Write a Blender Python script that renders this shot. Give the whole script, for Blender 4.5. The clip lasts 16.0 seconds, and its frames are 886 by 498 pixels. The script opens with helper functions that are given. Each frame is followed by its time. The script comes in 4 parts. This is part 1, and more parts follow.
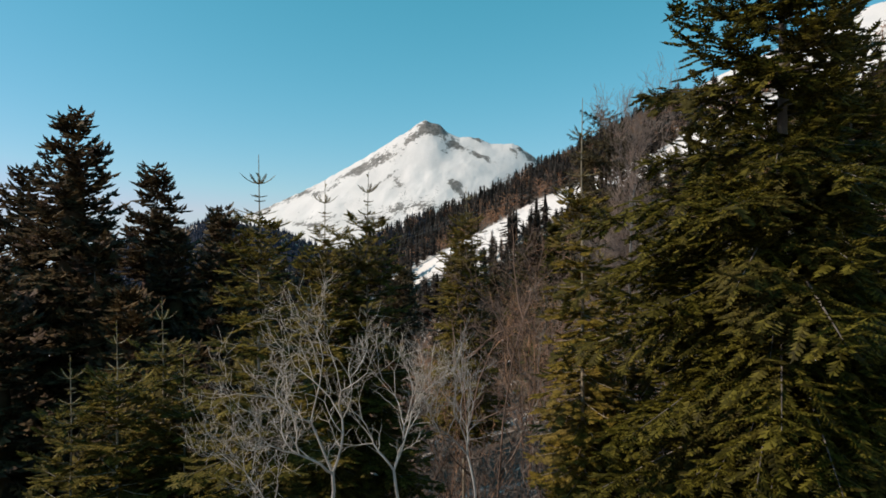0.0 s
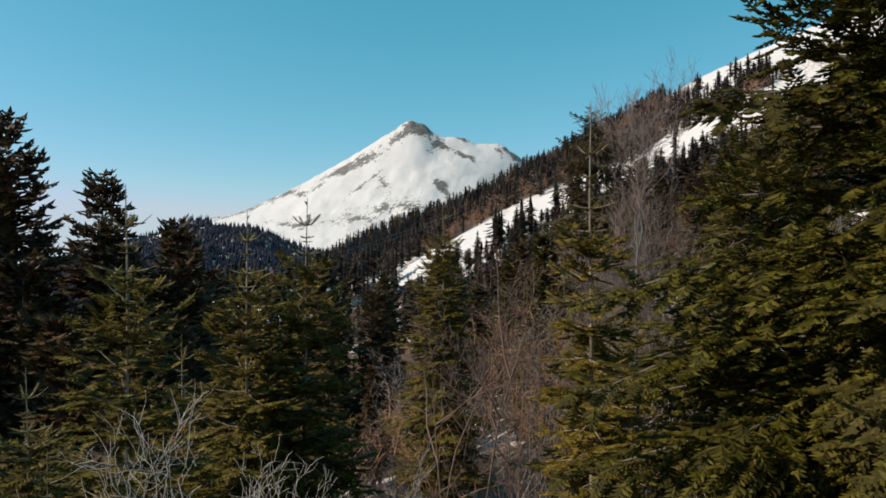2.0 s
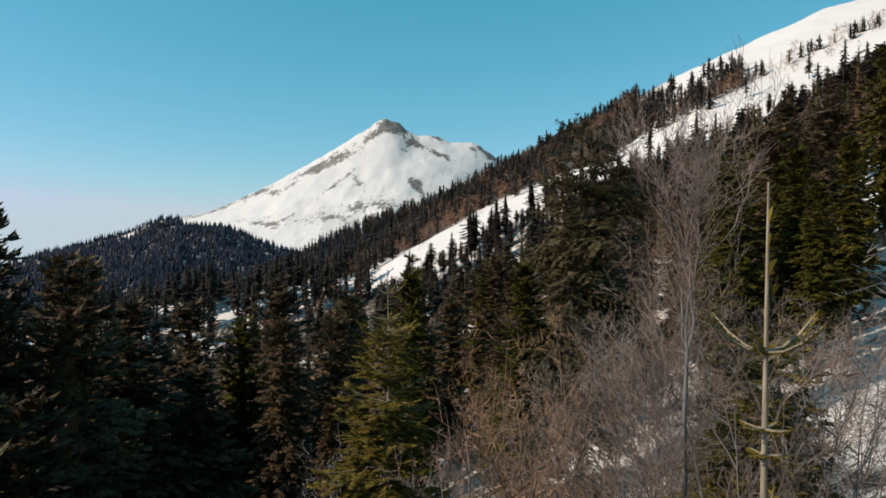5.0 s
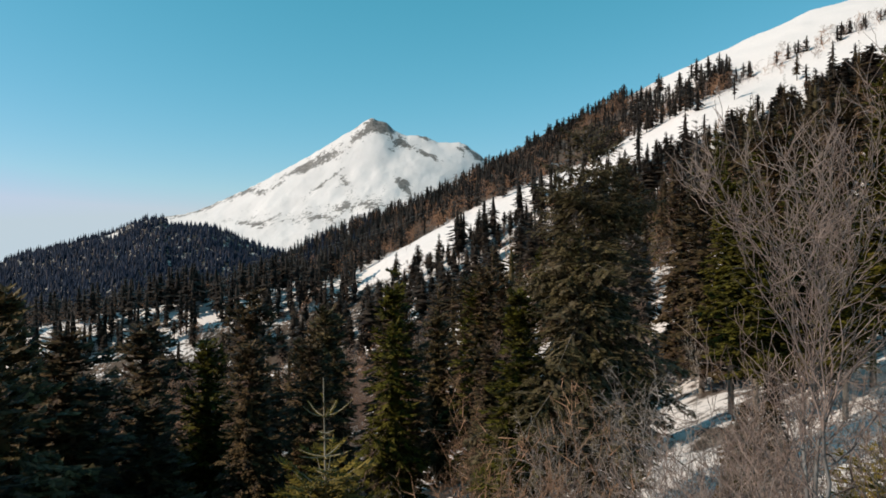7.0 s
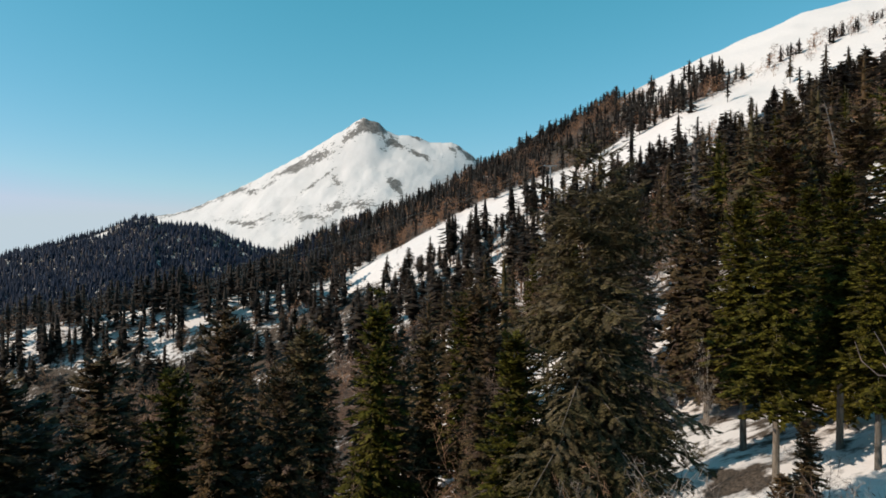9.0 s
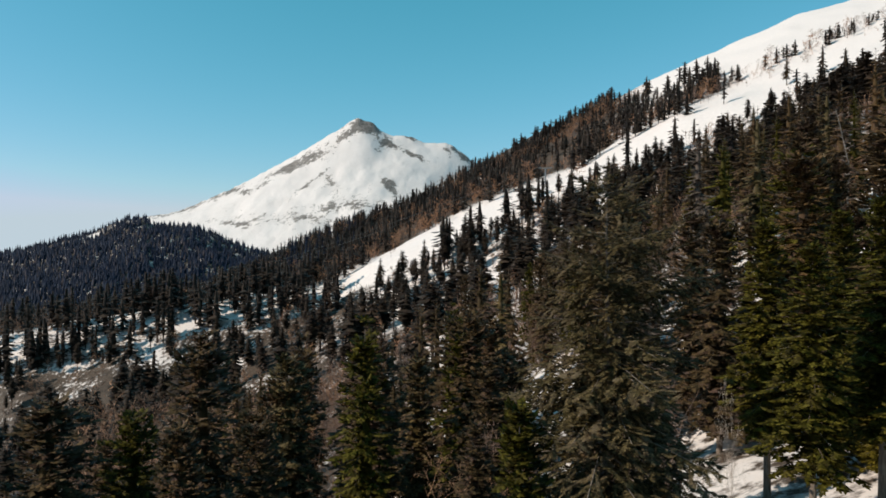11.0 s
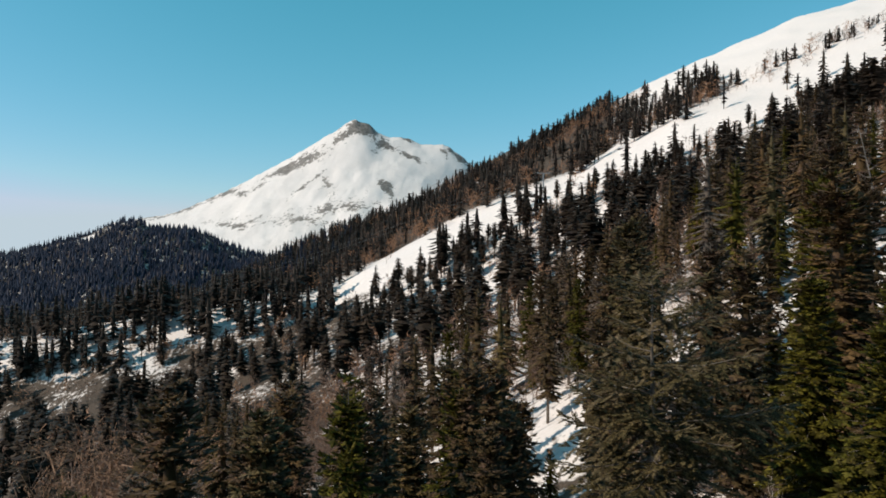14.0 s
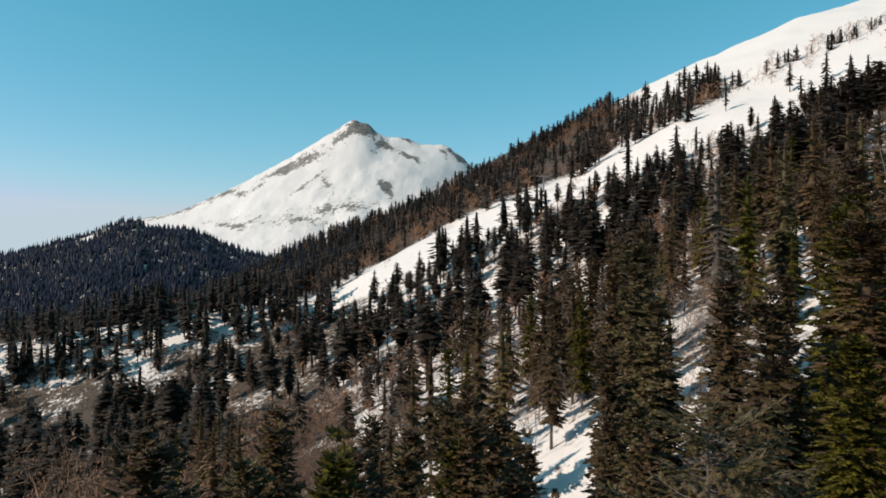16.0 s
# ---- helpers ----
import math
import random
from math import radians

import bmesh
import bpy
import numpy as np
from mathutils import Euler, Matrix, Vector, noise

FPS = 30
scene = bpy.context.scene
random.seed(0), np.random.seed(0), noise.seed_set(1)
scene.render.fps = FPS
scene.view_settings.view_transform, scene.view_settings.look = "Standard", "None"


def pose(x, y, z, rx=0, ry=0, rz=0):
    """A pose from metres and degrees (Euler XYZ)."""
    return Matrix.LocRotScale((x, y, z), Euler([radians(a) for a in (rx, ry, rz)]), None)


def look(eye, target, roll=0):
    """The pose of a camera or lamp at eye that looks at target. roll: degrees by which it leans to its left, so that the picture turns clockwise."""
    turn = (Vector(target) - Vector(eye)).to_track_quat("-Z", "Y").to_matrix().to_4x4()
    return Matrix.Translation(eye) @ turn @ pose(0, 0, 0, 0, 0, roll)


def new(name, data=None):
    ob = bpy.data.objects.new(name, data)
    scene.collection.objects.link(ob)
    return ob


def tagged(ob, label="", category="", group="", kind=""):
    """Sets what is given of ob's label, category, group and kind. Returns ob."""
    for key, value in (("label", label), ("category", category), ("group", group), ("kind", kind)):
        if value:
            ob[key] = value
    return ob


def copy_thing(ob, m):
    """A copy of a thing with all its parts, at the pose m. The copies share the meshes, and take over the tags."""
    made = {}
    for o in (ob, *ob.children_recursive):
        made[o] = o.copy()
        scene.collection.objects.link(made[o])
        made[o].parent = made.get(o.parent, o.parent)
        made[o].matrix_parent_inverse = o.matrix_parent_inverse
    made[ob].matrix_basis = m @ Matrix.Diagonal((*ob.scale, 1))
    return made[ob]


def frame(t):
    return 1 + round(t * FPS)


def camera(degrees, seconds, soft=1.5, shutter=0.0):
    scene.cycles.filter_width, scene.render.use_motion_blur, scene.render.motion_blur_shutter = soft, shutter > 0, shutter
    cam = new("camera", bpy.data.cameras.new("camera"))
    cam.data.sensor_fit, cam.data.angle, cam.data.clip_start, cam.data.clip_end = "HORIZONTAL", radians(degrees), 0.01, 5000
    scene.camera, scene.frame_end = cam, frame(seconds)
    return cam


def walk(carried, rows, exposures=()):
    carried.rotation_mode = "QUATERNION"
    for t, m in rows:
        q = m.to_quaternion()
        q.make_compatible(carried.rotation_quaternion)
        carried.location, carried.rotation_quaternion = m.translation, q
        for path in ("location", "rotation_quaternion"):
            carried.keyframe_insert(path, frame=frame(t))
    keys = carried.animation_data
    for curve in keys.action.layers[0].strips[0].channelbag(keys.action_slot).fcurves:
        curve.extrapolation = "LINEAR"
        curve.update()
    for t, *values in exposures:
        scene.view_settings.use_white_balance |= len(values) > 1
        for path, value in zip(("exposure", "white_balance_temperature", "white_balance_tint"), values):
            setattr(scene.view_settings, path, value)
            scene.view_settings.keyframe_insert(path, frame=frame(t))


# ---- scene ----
cam = camera(66.0, 16.0, soft=1.7)
PATH = [
    (0, pose(0.000, 0.000, 0.000, 90.00, -0.10, 0.00)),
    (0.5, pose(0.052, 0.748, 0.141, 90.00, -0.07, -0.24)),
    (1, pose(0.153, 1.521, 0.331, 90.01, -0.05, -0.55)),
    (1.5, pose(0.247, 2.303, 0.527, 90.00, -0.03, -0.87)),
    (2, pose(0.342, 3.180, 0.756, 89.99, 0.03, -1.22)),
    (2.5, pose(0.445, 4.072, 0.980, 89.99, 0.09, -1.57)),
    (3, pose(0.553, 5.030, 1.245, 89.95, 0.11, -1.96)),
    (3.5, pose(0.655, 5.985, 1.513, 89.94, 0.10, -2.31)),
    (4, pose(0.766, 7.020, 1.832, 89.91, 0.12, -2.68)),
    (6.5, pose(1.381, 12.777, 3.167, 89.84, 0.10, -4.15)),
    (7, pose(1.493, 13.762, 3.477, 89.85, 0.11, -4.39)),
    (7.5, pose(1.624, 14.729, 3.804, 89.83, 0.06, -4.58)),
    (8, pose(1.764, 15.684, 4.151, 89.83, 0.00, -4.78)),
    (8.5, pose(1.909, 16.673, 4.474, 89.83, 0.00, -4.94)),
    (9, pose(2.066, 17.710, 4.828, 89.85, -0.04, -5.08)),
    (11.5, pose(2.678, 22.920, 6.880, 89.88, -0.04, -5.63)),
    (12, pose(2.814, 23.825, 7.321, 89.91, -0.03, -5.68)),
    (12.5, pose(2.934, 24.747, 7.796, 89.92, -0.05, -5.72)),
    (13, pose(3.038, 25.676, 8.319, 89.94, -0.06, -5.77)),
    (13.5, pose(3.151, 26.600, 8.826, 89.96, -0.05, -5.80)),
    (14, pose(3.266, 27.518, 9.388, 89.97, -0.05, -5.82)),
    (14.5, pose(3.384, 28.431, 9.934, 89.96, -0.06, -5.85)),
    (15, pose(3.504, 29.368, 10.533, 89.96, -0.07, -5.86)),
    (15.5, pose(3.620, 30.288, 11.094, 89.95, -0.05, -5.87)),
    (16, pose(3.743, 31.242, 11.708, 89.95, -0.02, -5.86)),
]
walk(cam, PATH)

# ---- light ----
SUN_WAY = Vector((-0.82, -0.12, 0.56)).normalized()          # towards the sun
world = bpy.data.worlds.new("sky")
scene.world = world
world.use_nodes = True
wn, wl = world.node_tree.nodes, world.node_tree.links
sky = wn.new("ShaderNodeTexSky")
sky.sky_type = "NISHITA"
sky.sun_disc = False
sky.sun_elevation = math.asin(SUN_WAY.z)
sky.sun_rotation = math.atan2(SUN_WAY.x, SUN_WAY.y)
sky.altitude, sky.air_density, sky.dust_density, sky.ozone_density = 400, 1.0, 0.3, 2.0
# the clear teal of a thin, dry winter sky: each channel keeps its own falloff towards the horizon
split, join = wn.new("ShaderNodeSeparateColor"), wn.new("ShaderNodeCombineColor")
wl.new(sky.outputs[0], split.inputs[0])
def sky_math(how, a, b):
    node = wn.new("ShaderNodeMath")
    node.operation = how
    for socket, v in zip(node.inputs, (a, b)):
        if isinstance(v, (int, float)):
            socket.default_value = v
        else:
            wl.new(v, socket)
    return node.outputs[0]


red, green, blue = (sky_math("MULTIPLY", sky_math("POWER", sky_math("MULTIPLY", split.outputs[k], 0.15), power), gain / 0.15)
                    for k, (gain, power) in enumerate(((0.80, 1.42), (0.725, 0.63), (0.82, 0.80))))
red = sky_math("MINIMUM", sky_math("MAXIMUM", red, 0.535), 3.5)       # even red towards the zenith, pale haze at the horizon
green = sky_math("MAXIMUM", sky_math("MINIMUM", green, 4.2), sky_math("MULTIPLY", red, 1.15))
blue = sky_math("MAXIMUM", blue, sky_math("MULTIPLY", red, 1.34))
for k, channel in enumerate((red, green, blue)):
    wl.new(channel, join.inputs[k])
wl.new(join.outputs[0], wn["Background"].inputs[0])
wn["Background"].inputs[1].default_value = 0.15
sun = new("sun", bpy.data.lights.new("sun", "SUN"))
sun.data.energy, sun.data.angle, sun.data.color = 4.35, radians(0.6), (1.0, 0.91, 0.79)
sun.matrix_world = look(SUN_WAY * 300, (0, 0, 0))
scene.view_settings.exposure = 0.0


# ---- materials ----
def material(name, rough=0.8):
    m = bpy.data.materials.new(name)
    m.use_nodes = True
    b = m.node_tree.nodes["Principled BSDF"]
    b.inputs["Roughness"].default_value = rough
    b.inputs["Specular IOR Level"].default_value = 0.12
    return m, m.node_tree.nodes, m.node_tree.links, b


def ramp(nodes, links, fac, stops):
    r = nodes.new("ShaderNodeValToRGB")
    while len(r.color_ramp.elements) < len(stops):
        r.color_ramp.elements.new(0.5)
    for e, (p, c) in zip(r.color_ramp.elements, stops):
        e.position, e.color = p, (*c, 1)
    links.new(fac, r.inputs[0])
    return r.outputs[0]


def noise_of(nodes, links, scale, detail=4, coord="Object", stretch=None, rough=0.55):
    tc = nodes.new("ShaderNodeTexCoord")
    n = nodes.new("ShaderNodeTexNoise")
    n.inputs["Scale"].default_value, n.inputs["Detail"].default_value, n.inputs["Roughness"].default_value = scale, detail, rough
    if stretch:
        mp = nodes.new("ShaderNodeMapping")
        mp.inputs["Scale"].default_value = stretch
        links.new(tc.outputs[coord], mp.inputs[0])
        links.new(mp.outputs[0], n.inputs[0])
    else:
        links.new(tc.outputs[coord], n.inputs[0])
    return n.outputs[0]


def mix(nodes, links, fac, a, b, how="MIX"):
    m = nodes.new("ShaderNodeMixRGB")
    m.blend_type = how
    for s, v in zip(m.inputs, (fac, a, b)):
        if isinstance(v, (int, float)):
            s.default_value = v
        elif isinstance(v, tuple):
            s.default_value = (*v, 1)
        else:
            links.new(v, s)
    return m.outputs[0]


def bump(nodes, links, shader, height, strength, distance):
    b = nodes.new("ShaderNodeBump")
    b.inputs["Strength"].default_value, b.inputs["Distance"].default_value = strength, distance
    links.new(height, b.inputs["Height"])
    links.new(b.outputs[0], shader.inputs["Normal"])


def foliage(name, dark, mid, light, grey=(0.16, 0.15, 0.11), thin=0.15):
    """Needles: varied from tree to tree and from spray to spray."""
    m, n, l, b = material(name, 0.62)
    geo, info = n.new("ShaderNodeNewGeometry"), n.new("ShaderNodeObjectInfo")
    col = ramp(n, l, geo.outputs["Random Per Island"], [(0.0, dark), (0.55, mid), (1.0, light)])
    tint = ramp(n, l, info.outputs["Random"], [(0.0, (0.82, 0.84, 0.8)), (0.5, (1, 1, 1)), (1.0, (1.25, 1.12, 0.95))])
    col = mix(n, l, 1.0, col, tint, "MULTIPLY")
    patch = noise_of(n, l, 0.9, 3)
    fac = ramp(n, l, patch, [(0.5, (0, 0, 0)), (0.72, (0.55, 0.55, 0.55))])
    paint = mix(n, l, fac, col, grey)
    l.new(paint, b.inputs["Base Color"])
    through_light, blend = n.new("ShaderNodeBsdfTranslucent"), n.new("ShaderNodeMixShader")
    l.new(paint, through_light.inputs[0])
    blend.inputs[0].default_value = thin
    l.new(b.outputs[0], blend.inputs[1])
    l.new(through_light.outputs[0], blend.inputs[2])
    l.new(blend.outputs[0], n["Material Output"].inputs[0])
    return m


def bark(name, a, c, scale=6.0):
    m, n, l, b = material(name, 0.85)
    f = noise_of(n, l, scale, 5, stretch=(1, 1, 0.25))
    info = n.new("ShaderNodeObjectInfo")
    col = ramp(n, l, f, [(0.35, a), (0.65, c)])
    tint = ramp(n, l, info.outputs["Random"], [(0.0, (0.8, 0.8, 0.82)), (1.0, (1.2, 1.12, 1.05))])
    l.new(mix(n, l, 1.0, col, tint, "MULTIPLY"), b.inputs["Base Color"])
    bump(n, l, b, f, 0.6, 0.02)
    return m


def snow_ground():
    """Old snow with leaf litter, brush and bare earth showing through."""
    m, n, l, b = material("snow_ground", 0.6)
    broad, fine, grain = noise_of(n, l, 0.035, 5), noise_of(n, l, 0.5, 6, rough=0.65), noise_of(n, l, 6.0, 3)
    snow = ramp(n, l, fine, [(0.3, (0.69, 0.610, 0.560)), (0.7, (0.80, 0.710, 0.655))])
    earth = ramp(n, l, grain, [(0.35, (0.035, 0.026, 0.02)), (0.65, (0.13, 0.095, 0.07))])
    at = n.new("ShaderNodeAttribute")
    at.attribute_name = "bare"
    cover = mix(n, l, 0.5, broad, fine)
    s = n.new("ShaderNodeMath")
    s.operation = "ADD"
    l.new(cover, s.inputs[0])
    l.new(at.outputs["Fac"], s.inputs[1])
    fac = ramp(n, l, s.outputs[0], [(0.56, (0, 0, 0)), (0.62, (1, 1, 1))])
    l.new(mix(n, l, fac, snow, earth), b.inputs["Base Color"])
    bump(n, l, b, fine, 0.5, 0.3)
    return m


def mountain_snow():
    """Wind-packed snow; ribs of rock come through where the land is steep."""
    m, n, l, b = material("mountain_snow", 0.6)
    big, ribs, fine = noise_of(n, l, 0.006, 6), noise_of(n, l, 0.017, 5, rough=0.7, stretch=(1, 1, 0.7)), noise_of(n, l, 0.048, 6, rough=0.75)
    snow = ramp(n, l, big, [(0.35, (0.67, 0.603, 0.56)), (0.65, (0.74, 0.668, 0.622))])
    rock = ramp(n, l, fine, [(0.40, (0.06, 0.055, 0.05)), (0.62, (0.26, 0.225, 0.195))])
    at = n.new("ShaderNodeAttribute")
    at.attribute_name = "rock"

    def math_of(how, a, c):
        k = n.new("ShaderNodeMath")
        k.operation = how
        for socket, v in zip(k.inputs, (a, c)):
            if isinstance(v, (int, float)):
                socket.default_value = v
            else:
                l.new(v, socket)
        return k.outputs[0]

    grain = math_of("ADD", math_of("MULTIPLY", ribs, 4.0), math_of("MULTIPLY", fine, 5.0))
    cover = math_of("ADD", at.outputs["Fac"], math_of("SUBTRACT", grain, 4.0))
    fac = ramp(n, l, cover, [(0.70, (0, 0, 0)), (0.86, (0.95, 0.95, 0.95))])
    l.new(mix(n, l, fac, snow, rock), b.inputs["Base Color"])
    bump(n, l, b, fine, 0.35, 10.0)
    return m


M_GROUND, M_MOUNT = snow_ground(), mountain_snow()
M_FIR = foliage("fir_needles", (0.018, 0.0155, 0.002), (0.051, 0.044, 0.004), (0.150, 0.126, 0.021), (0.108, 0.082, 0.029), thin=0.35)
M_YOUNG = foliage("young_fir_needles", (0.047, 0.037, 0.008), (0.117, 0.090, 0.014), (0.236, 0.169, 0.039), (0.262, 0.187, 0.073), thin=0.3)
M_DARK = foliage("dark_fir_needles", (0.026, 0.019, 0.010), (0.063, 0.041, 0.018), (0.130, 0.084, 0.040), (0.153, 0.092, 0.080))
M_OLD = foliage("old_fir_needles", (0.024, 0.017, 0.008), (0.064, 0.048, 0.018), (0.165, 0.119, 0.056), (0.250, 0.184, 0.120))
M_GREY = foliage("lichen_grey_needles", (0.056, 0.041, 0.031), (0.108, 0.082, 0.066), (0.178, 0.140, 0.112), (0.206, 0.164, 0.139))
M_SLOPE = foliage("slope_fir_needles", (0.014, 0.0108, 0.0095), (0.031, 0.0255, 0.020), (0.060, 0.046, 0.036), (0.078, 0.056, 0.054))
# the blue of distance haze is painted into these needle colours
M_HAZY_FIR = foliage("hazy_far_fir_needles", (0.007, 0.012, 0.025), (0.013, 0.020, 0.040), (0.020, 0.030, 0.056), (0.027, 0.030, 0.049))
M_FIRBARK = bark("fir_bark", (0.09, 0.075, 0.06), (0.20, 0.17, 0.14))
M_STEM = bark("young_fir_stem", (0.20, 0.16, 0.11), (0.36, 0.30, 0.22), 20)
M_WHITE = bark("pale_bark", (0.271, 0.231, 0.199), (0.498, 0.447, 0.397), 9)
M_BIRCH = bark("birch_bark", (0.068, 0.056, 0.048), (0.281, 0.259, 0.230), 3)
M_TWIG = bark("brown_twigs", (0.116, 0.078, 0.060), (0.224, 0.152, 0.119), 1.5)
M_GREYTWIG = bark("grey_twigs", (0.152, 0.125, 0.108), (0.287, 0.242, 0.211), 1.5)
M_FINE = bark("birch_twigs", (0.155, 0.112, 0.095), (0.370, 0.282, 0.235), 1.5)
# brown twigs greyed towards blue: haze over the valley, put into the colour
M_HAZYTWIG = bark("hazy_far_twigs", (0.039, 0.036, 0.045), (0.071, 0.060, 0.066), 0.4)
M_RUST = bark("russet_twigs", (0.225, 0.128, 0.078), (0.39, 0.225, 0.138), 1.5)


# ---- mesh tools ----
def tri_object(name, verts, faces, mat, parent=None, smooth=False):
    """One mesh object from arrays of points and triangles."""
    verts, faces = np.asarray(verts, np.float32), np.asarray(faces, np.int32)
    me = bpy.data.meshes.new(name)
    me.vertices.add(len(verts))
    me.vertices.foreach_set("co", verts.ravel())
    k = faces.shape[1]
    me.loops.add(faces.size)
    me.loops.foreach_set("vertex_index", faces.ravel())
    me.polygons.add(len(faces))
    me.polygons.foreach_set("loop_start", np.arange(0, faces.size, k, dtype=np.int32))
    if smooth:
        me.polygons.foreach_set("use_smooth", np.ones(len(faces), bool))
    me.update(calc_edges=True)
    me.materials.append(mat)
    ob = new(name, me)
    ob.parent = parent
    return ob


def point_values(ob, name, values):
    a = ob.data.attributes.new(name, "FLOAT", "POINT")
    a.data.foreach_set("value", np.asarray(values, np.float32))


class Bits:
    """Gathers triangles."""

    def __init__(self):
        self.v, self.f, self.n = [], [], 0

    def add(self, v, f):
        self.v.append(np.asarray(v, float).reshape(-1, 3))
        self.f.append(np.asarray(f, int) + self.n)
        self.n += len(self.v[-1])

    def spread(self, tv, tf, origin, ax, ay, az):
        """The template at many frames: origin and three scaled axes, each (N, 3)."""
        o, x, y, z = (np.asarray(a, float).reshape(-1, 3) for a in (origin, ax, ay, az))
        v = o[:, None] + tv[None, :, :1] * x[:, None] + tv[None, :, 1:2] * y[:, None] + tv[None, :, 2:] * z[:, None]
        f = tf[None] + (np.arange(len(o)) * len(tv))[:, None, None]
        self.add(v.reshape(-1, 3), f.reshape(-1, 3))

    def tube(self, pts, radii, sides):
        pts, radii = np.asarray(pts, float), np.asarray(radii, float)
        way = np.gradient(pts, axis=0)
        way /= np.linalg.norm(way, axis=1)[:, None] + 1e-9
        ref = np.where(np.abs(way[:, 2:]) > 0.9, np.array([[1.0, 0, 0]]), np.array([[0, 0, 1.0]]))
        a = np.cross(way, ref)
        a /= np.linalg.norm(a, axis=1)[:, None] + 1e-9
        b = np.cross(way, a)
        ang = np.arange(sides) * 2 * np.pi / sides
        ring = pts[:, None] + radii[:, None, None] * (np.cos(ang)[None, :, None] * a[:, None] + np.sin(ang)[None, :, None] * b[:, None])
        i, j = np.meshgrid(np.arange(len(pts) - 1), np.arange(sides), indexing="ij")
        p, q = i * sides + j, i * sides + (j + 1) % sides
        f = np.concatenate([np.stack([p, q, q + sides], -1).reshape(-1, 3), np.stack([p, q + sides, p + sides], -1).reshape(-1, 3)])
        self.add(ring.reshape(-1, 3), f)

    def object(self, name, mat, parent=None):
        return tri_object(name, np.concatenate(self.v), np.concatenate(self.f), mat, parent)


def value_noise(x, y, seed=0):
    x, y = np.asarray(x, float), np.asarray(y, float)
    xi, yi = np.floor(x), np.floor(y)
    def h(a, b):
        s = np.sin(a * 127.1 + b * 311.7 + seed * 74.7) * 43758.5453
        return s - np.floor(s)
    fx, fy = x - xi, y - yi
    fx, fy = fx * fx * (3 - 2 * fx), fy * fy * (3 - 2 * fy)
    a = h(xi, yi) * (1 - fx) + h(xi + 1, yi) * fx
    b = h(xi, yi + 1) * (1 - fx) + h(xi + 1, yi + 1) * fx
    return a * (1 - fy) + b * fy - 0.5


def fractal(x, y, octaves=5, seed=0):
    return sum(value_noise(x * 2.0**k, y * 2.0**k, seed + k) * 0.5**k for k in range(octaves))


def step(a, b, x):
    t = np.clip((np.asarray(x, float) - a) / (b - a), 0, 1)
    return t * t * (3 - 2 * t)


# ---- the lie of the land ----
# A viewpoint above the valley; bearings are counted across it in units of 1207 to one, 784 being straight ahead.
VX, VY, VZ, VC, VS = 3.74, 31.24, 11.71, math.cos(radians(5.86)), math.sin(radians(5.86))
BEARINGS = (-900, 0, 300, 550, 720, 850, 1000, 1200, 1400, 1568, 2300)
SHELVES = []


def shelf(far, *heights):
    SHELVES.append((far, heights))


shelf(100, -90, -47, -38, -30, -24, -18, -12, -3, 6, 13, 45)
shelf(150, -120, -60, -50, -40, -30, -22, -12, 2, 16, 27, 80)
shelf(220, -150, -75, -62, -48, -33, -20, -6, 14, 36, 53, 120)
shelf(300, -170, -85, -62, -40, -24, -8, 12, 34, 56, 74, 150)
shelf(380, -110, -43, -29, -21, 7, 26, 42, 76, 101, 122, 220)
shelf(460, -110, -52, -36, -12, 16, 43, 62, 102, 130, 157, 260)
shelf(560, -120, -65, -46, -4, 31, 60, 95, 146, 186, 212, 330)
shelf(640, -130, -80, -55, 10, 46, 78, 119, 177, 221, 248, 380)
shelf(760, -140, -95, -65, 8, 40, 104, 152, 209, 267, 299, 450)
shelf(1000, -150, -115, -80, -20, 10, 70, 130, 190, 250, 290, 450)
shelf(1600, -160, -150, -130, -110, -90, -60, -40, 0, 50, 80, 200)
shelf(5200, -200, -220, -220, -220, -220, -220, -200, -180, -150, -100, 0)


def to_bearing(x, y):
    dx, dy = np.asarray(x, float) - VX, np.asarray(y, float) - VY
    d, side = dx * VS + dy * VC, dx * VC - dy * VS
    return 784 + 1207 * side / np.maximum(d, 1.0), d


def from_bearing(u, d):
    side = (np.asarray(u, float) - 784) / 1207 * d
    return VX + side * VC + d * VS, VY - side * VS + d * VC


def land(x, y):
    x, y = np.asarray(x, float), np.asarray(y, float)
    near = -13.0 + 0.39 * 130 * np.tanh(x / 130) - 11 * step(30, 95, y)
    u, d = to_bearing(x, y)
    cols = np.array([np.interp(u, BEARINGS, h) for _, h in SHELVES])
    rows = np.array([r for r, _ in SHELVES])
    k = np.clip(np.searchsorted(rows, d) - 1, 0, len(rows) - 2)
    f = np.clip((d - rows[k]) / (rows[k + 1] - rows[k]), 0, 1)
    lo, hi = np.take_along_axis(cols, k[None], 0)[0], np.take_along_axis(cols, k[None] + 1, 0)[0]
    farther = lo + (hi - lo) * f
    z = near + (farther - near) * step(45, 100, d)
    r = np.hypot(x - 2, y - 15)
    return z + fractal(x / 60, y / 60, 4, 3) * 6 * step(40, 200, r) + fractal(x / 9, y / 9, 3, 8) * 0.8


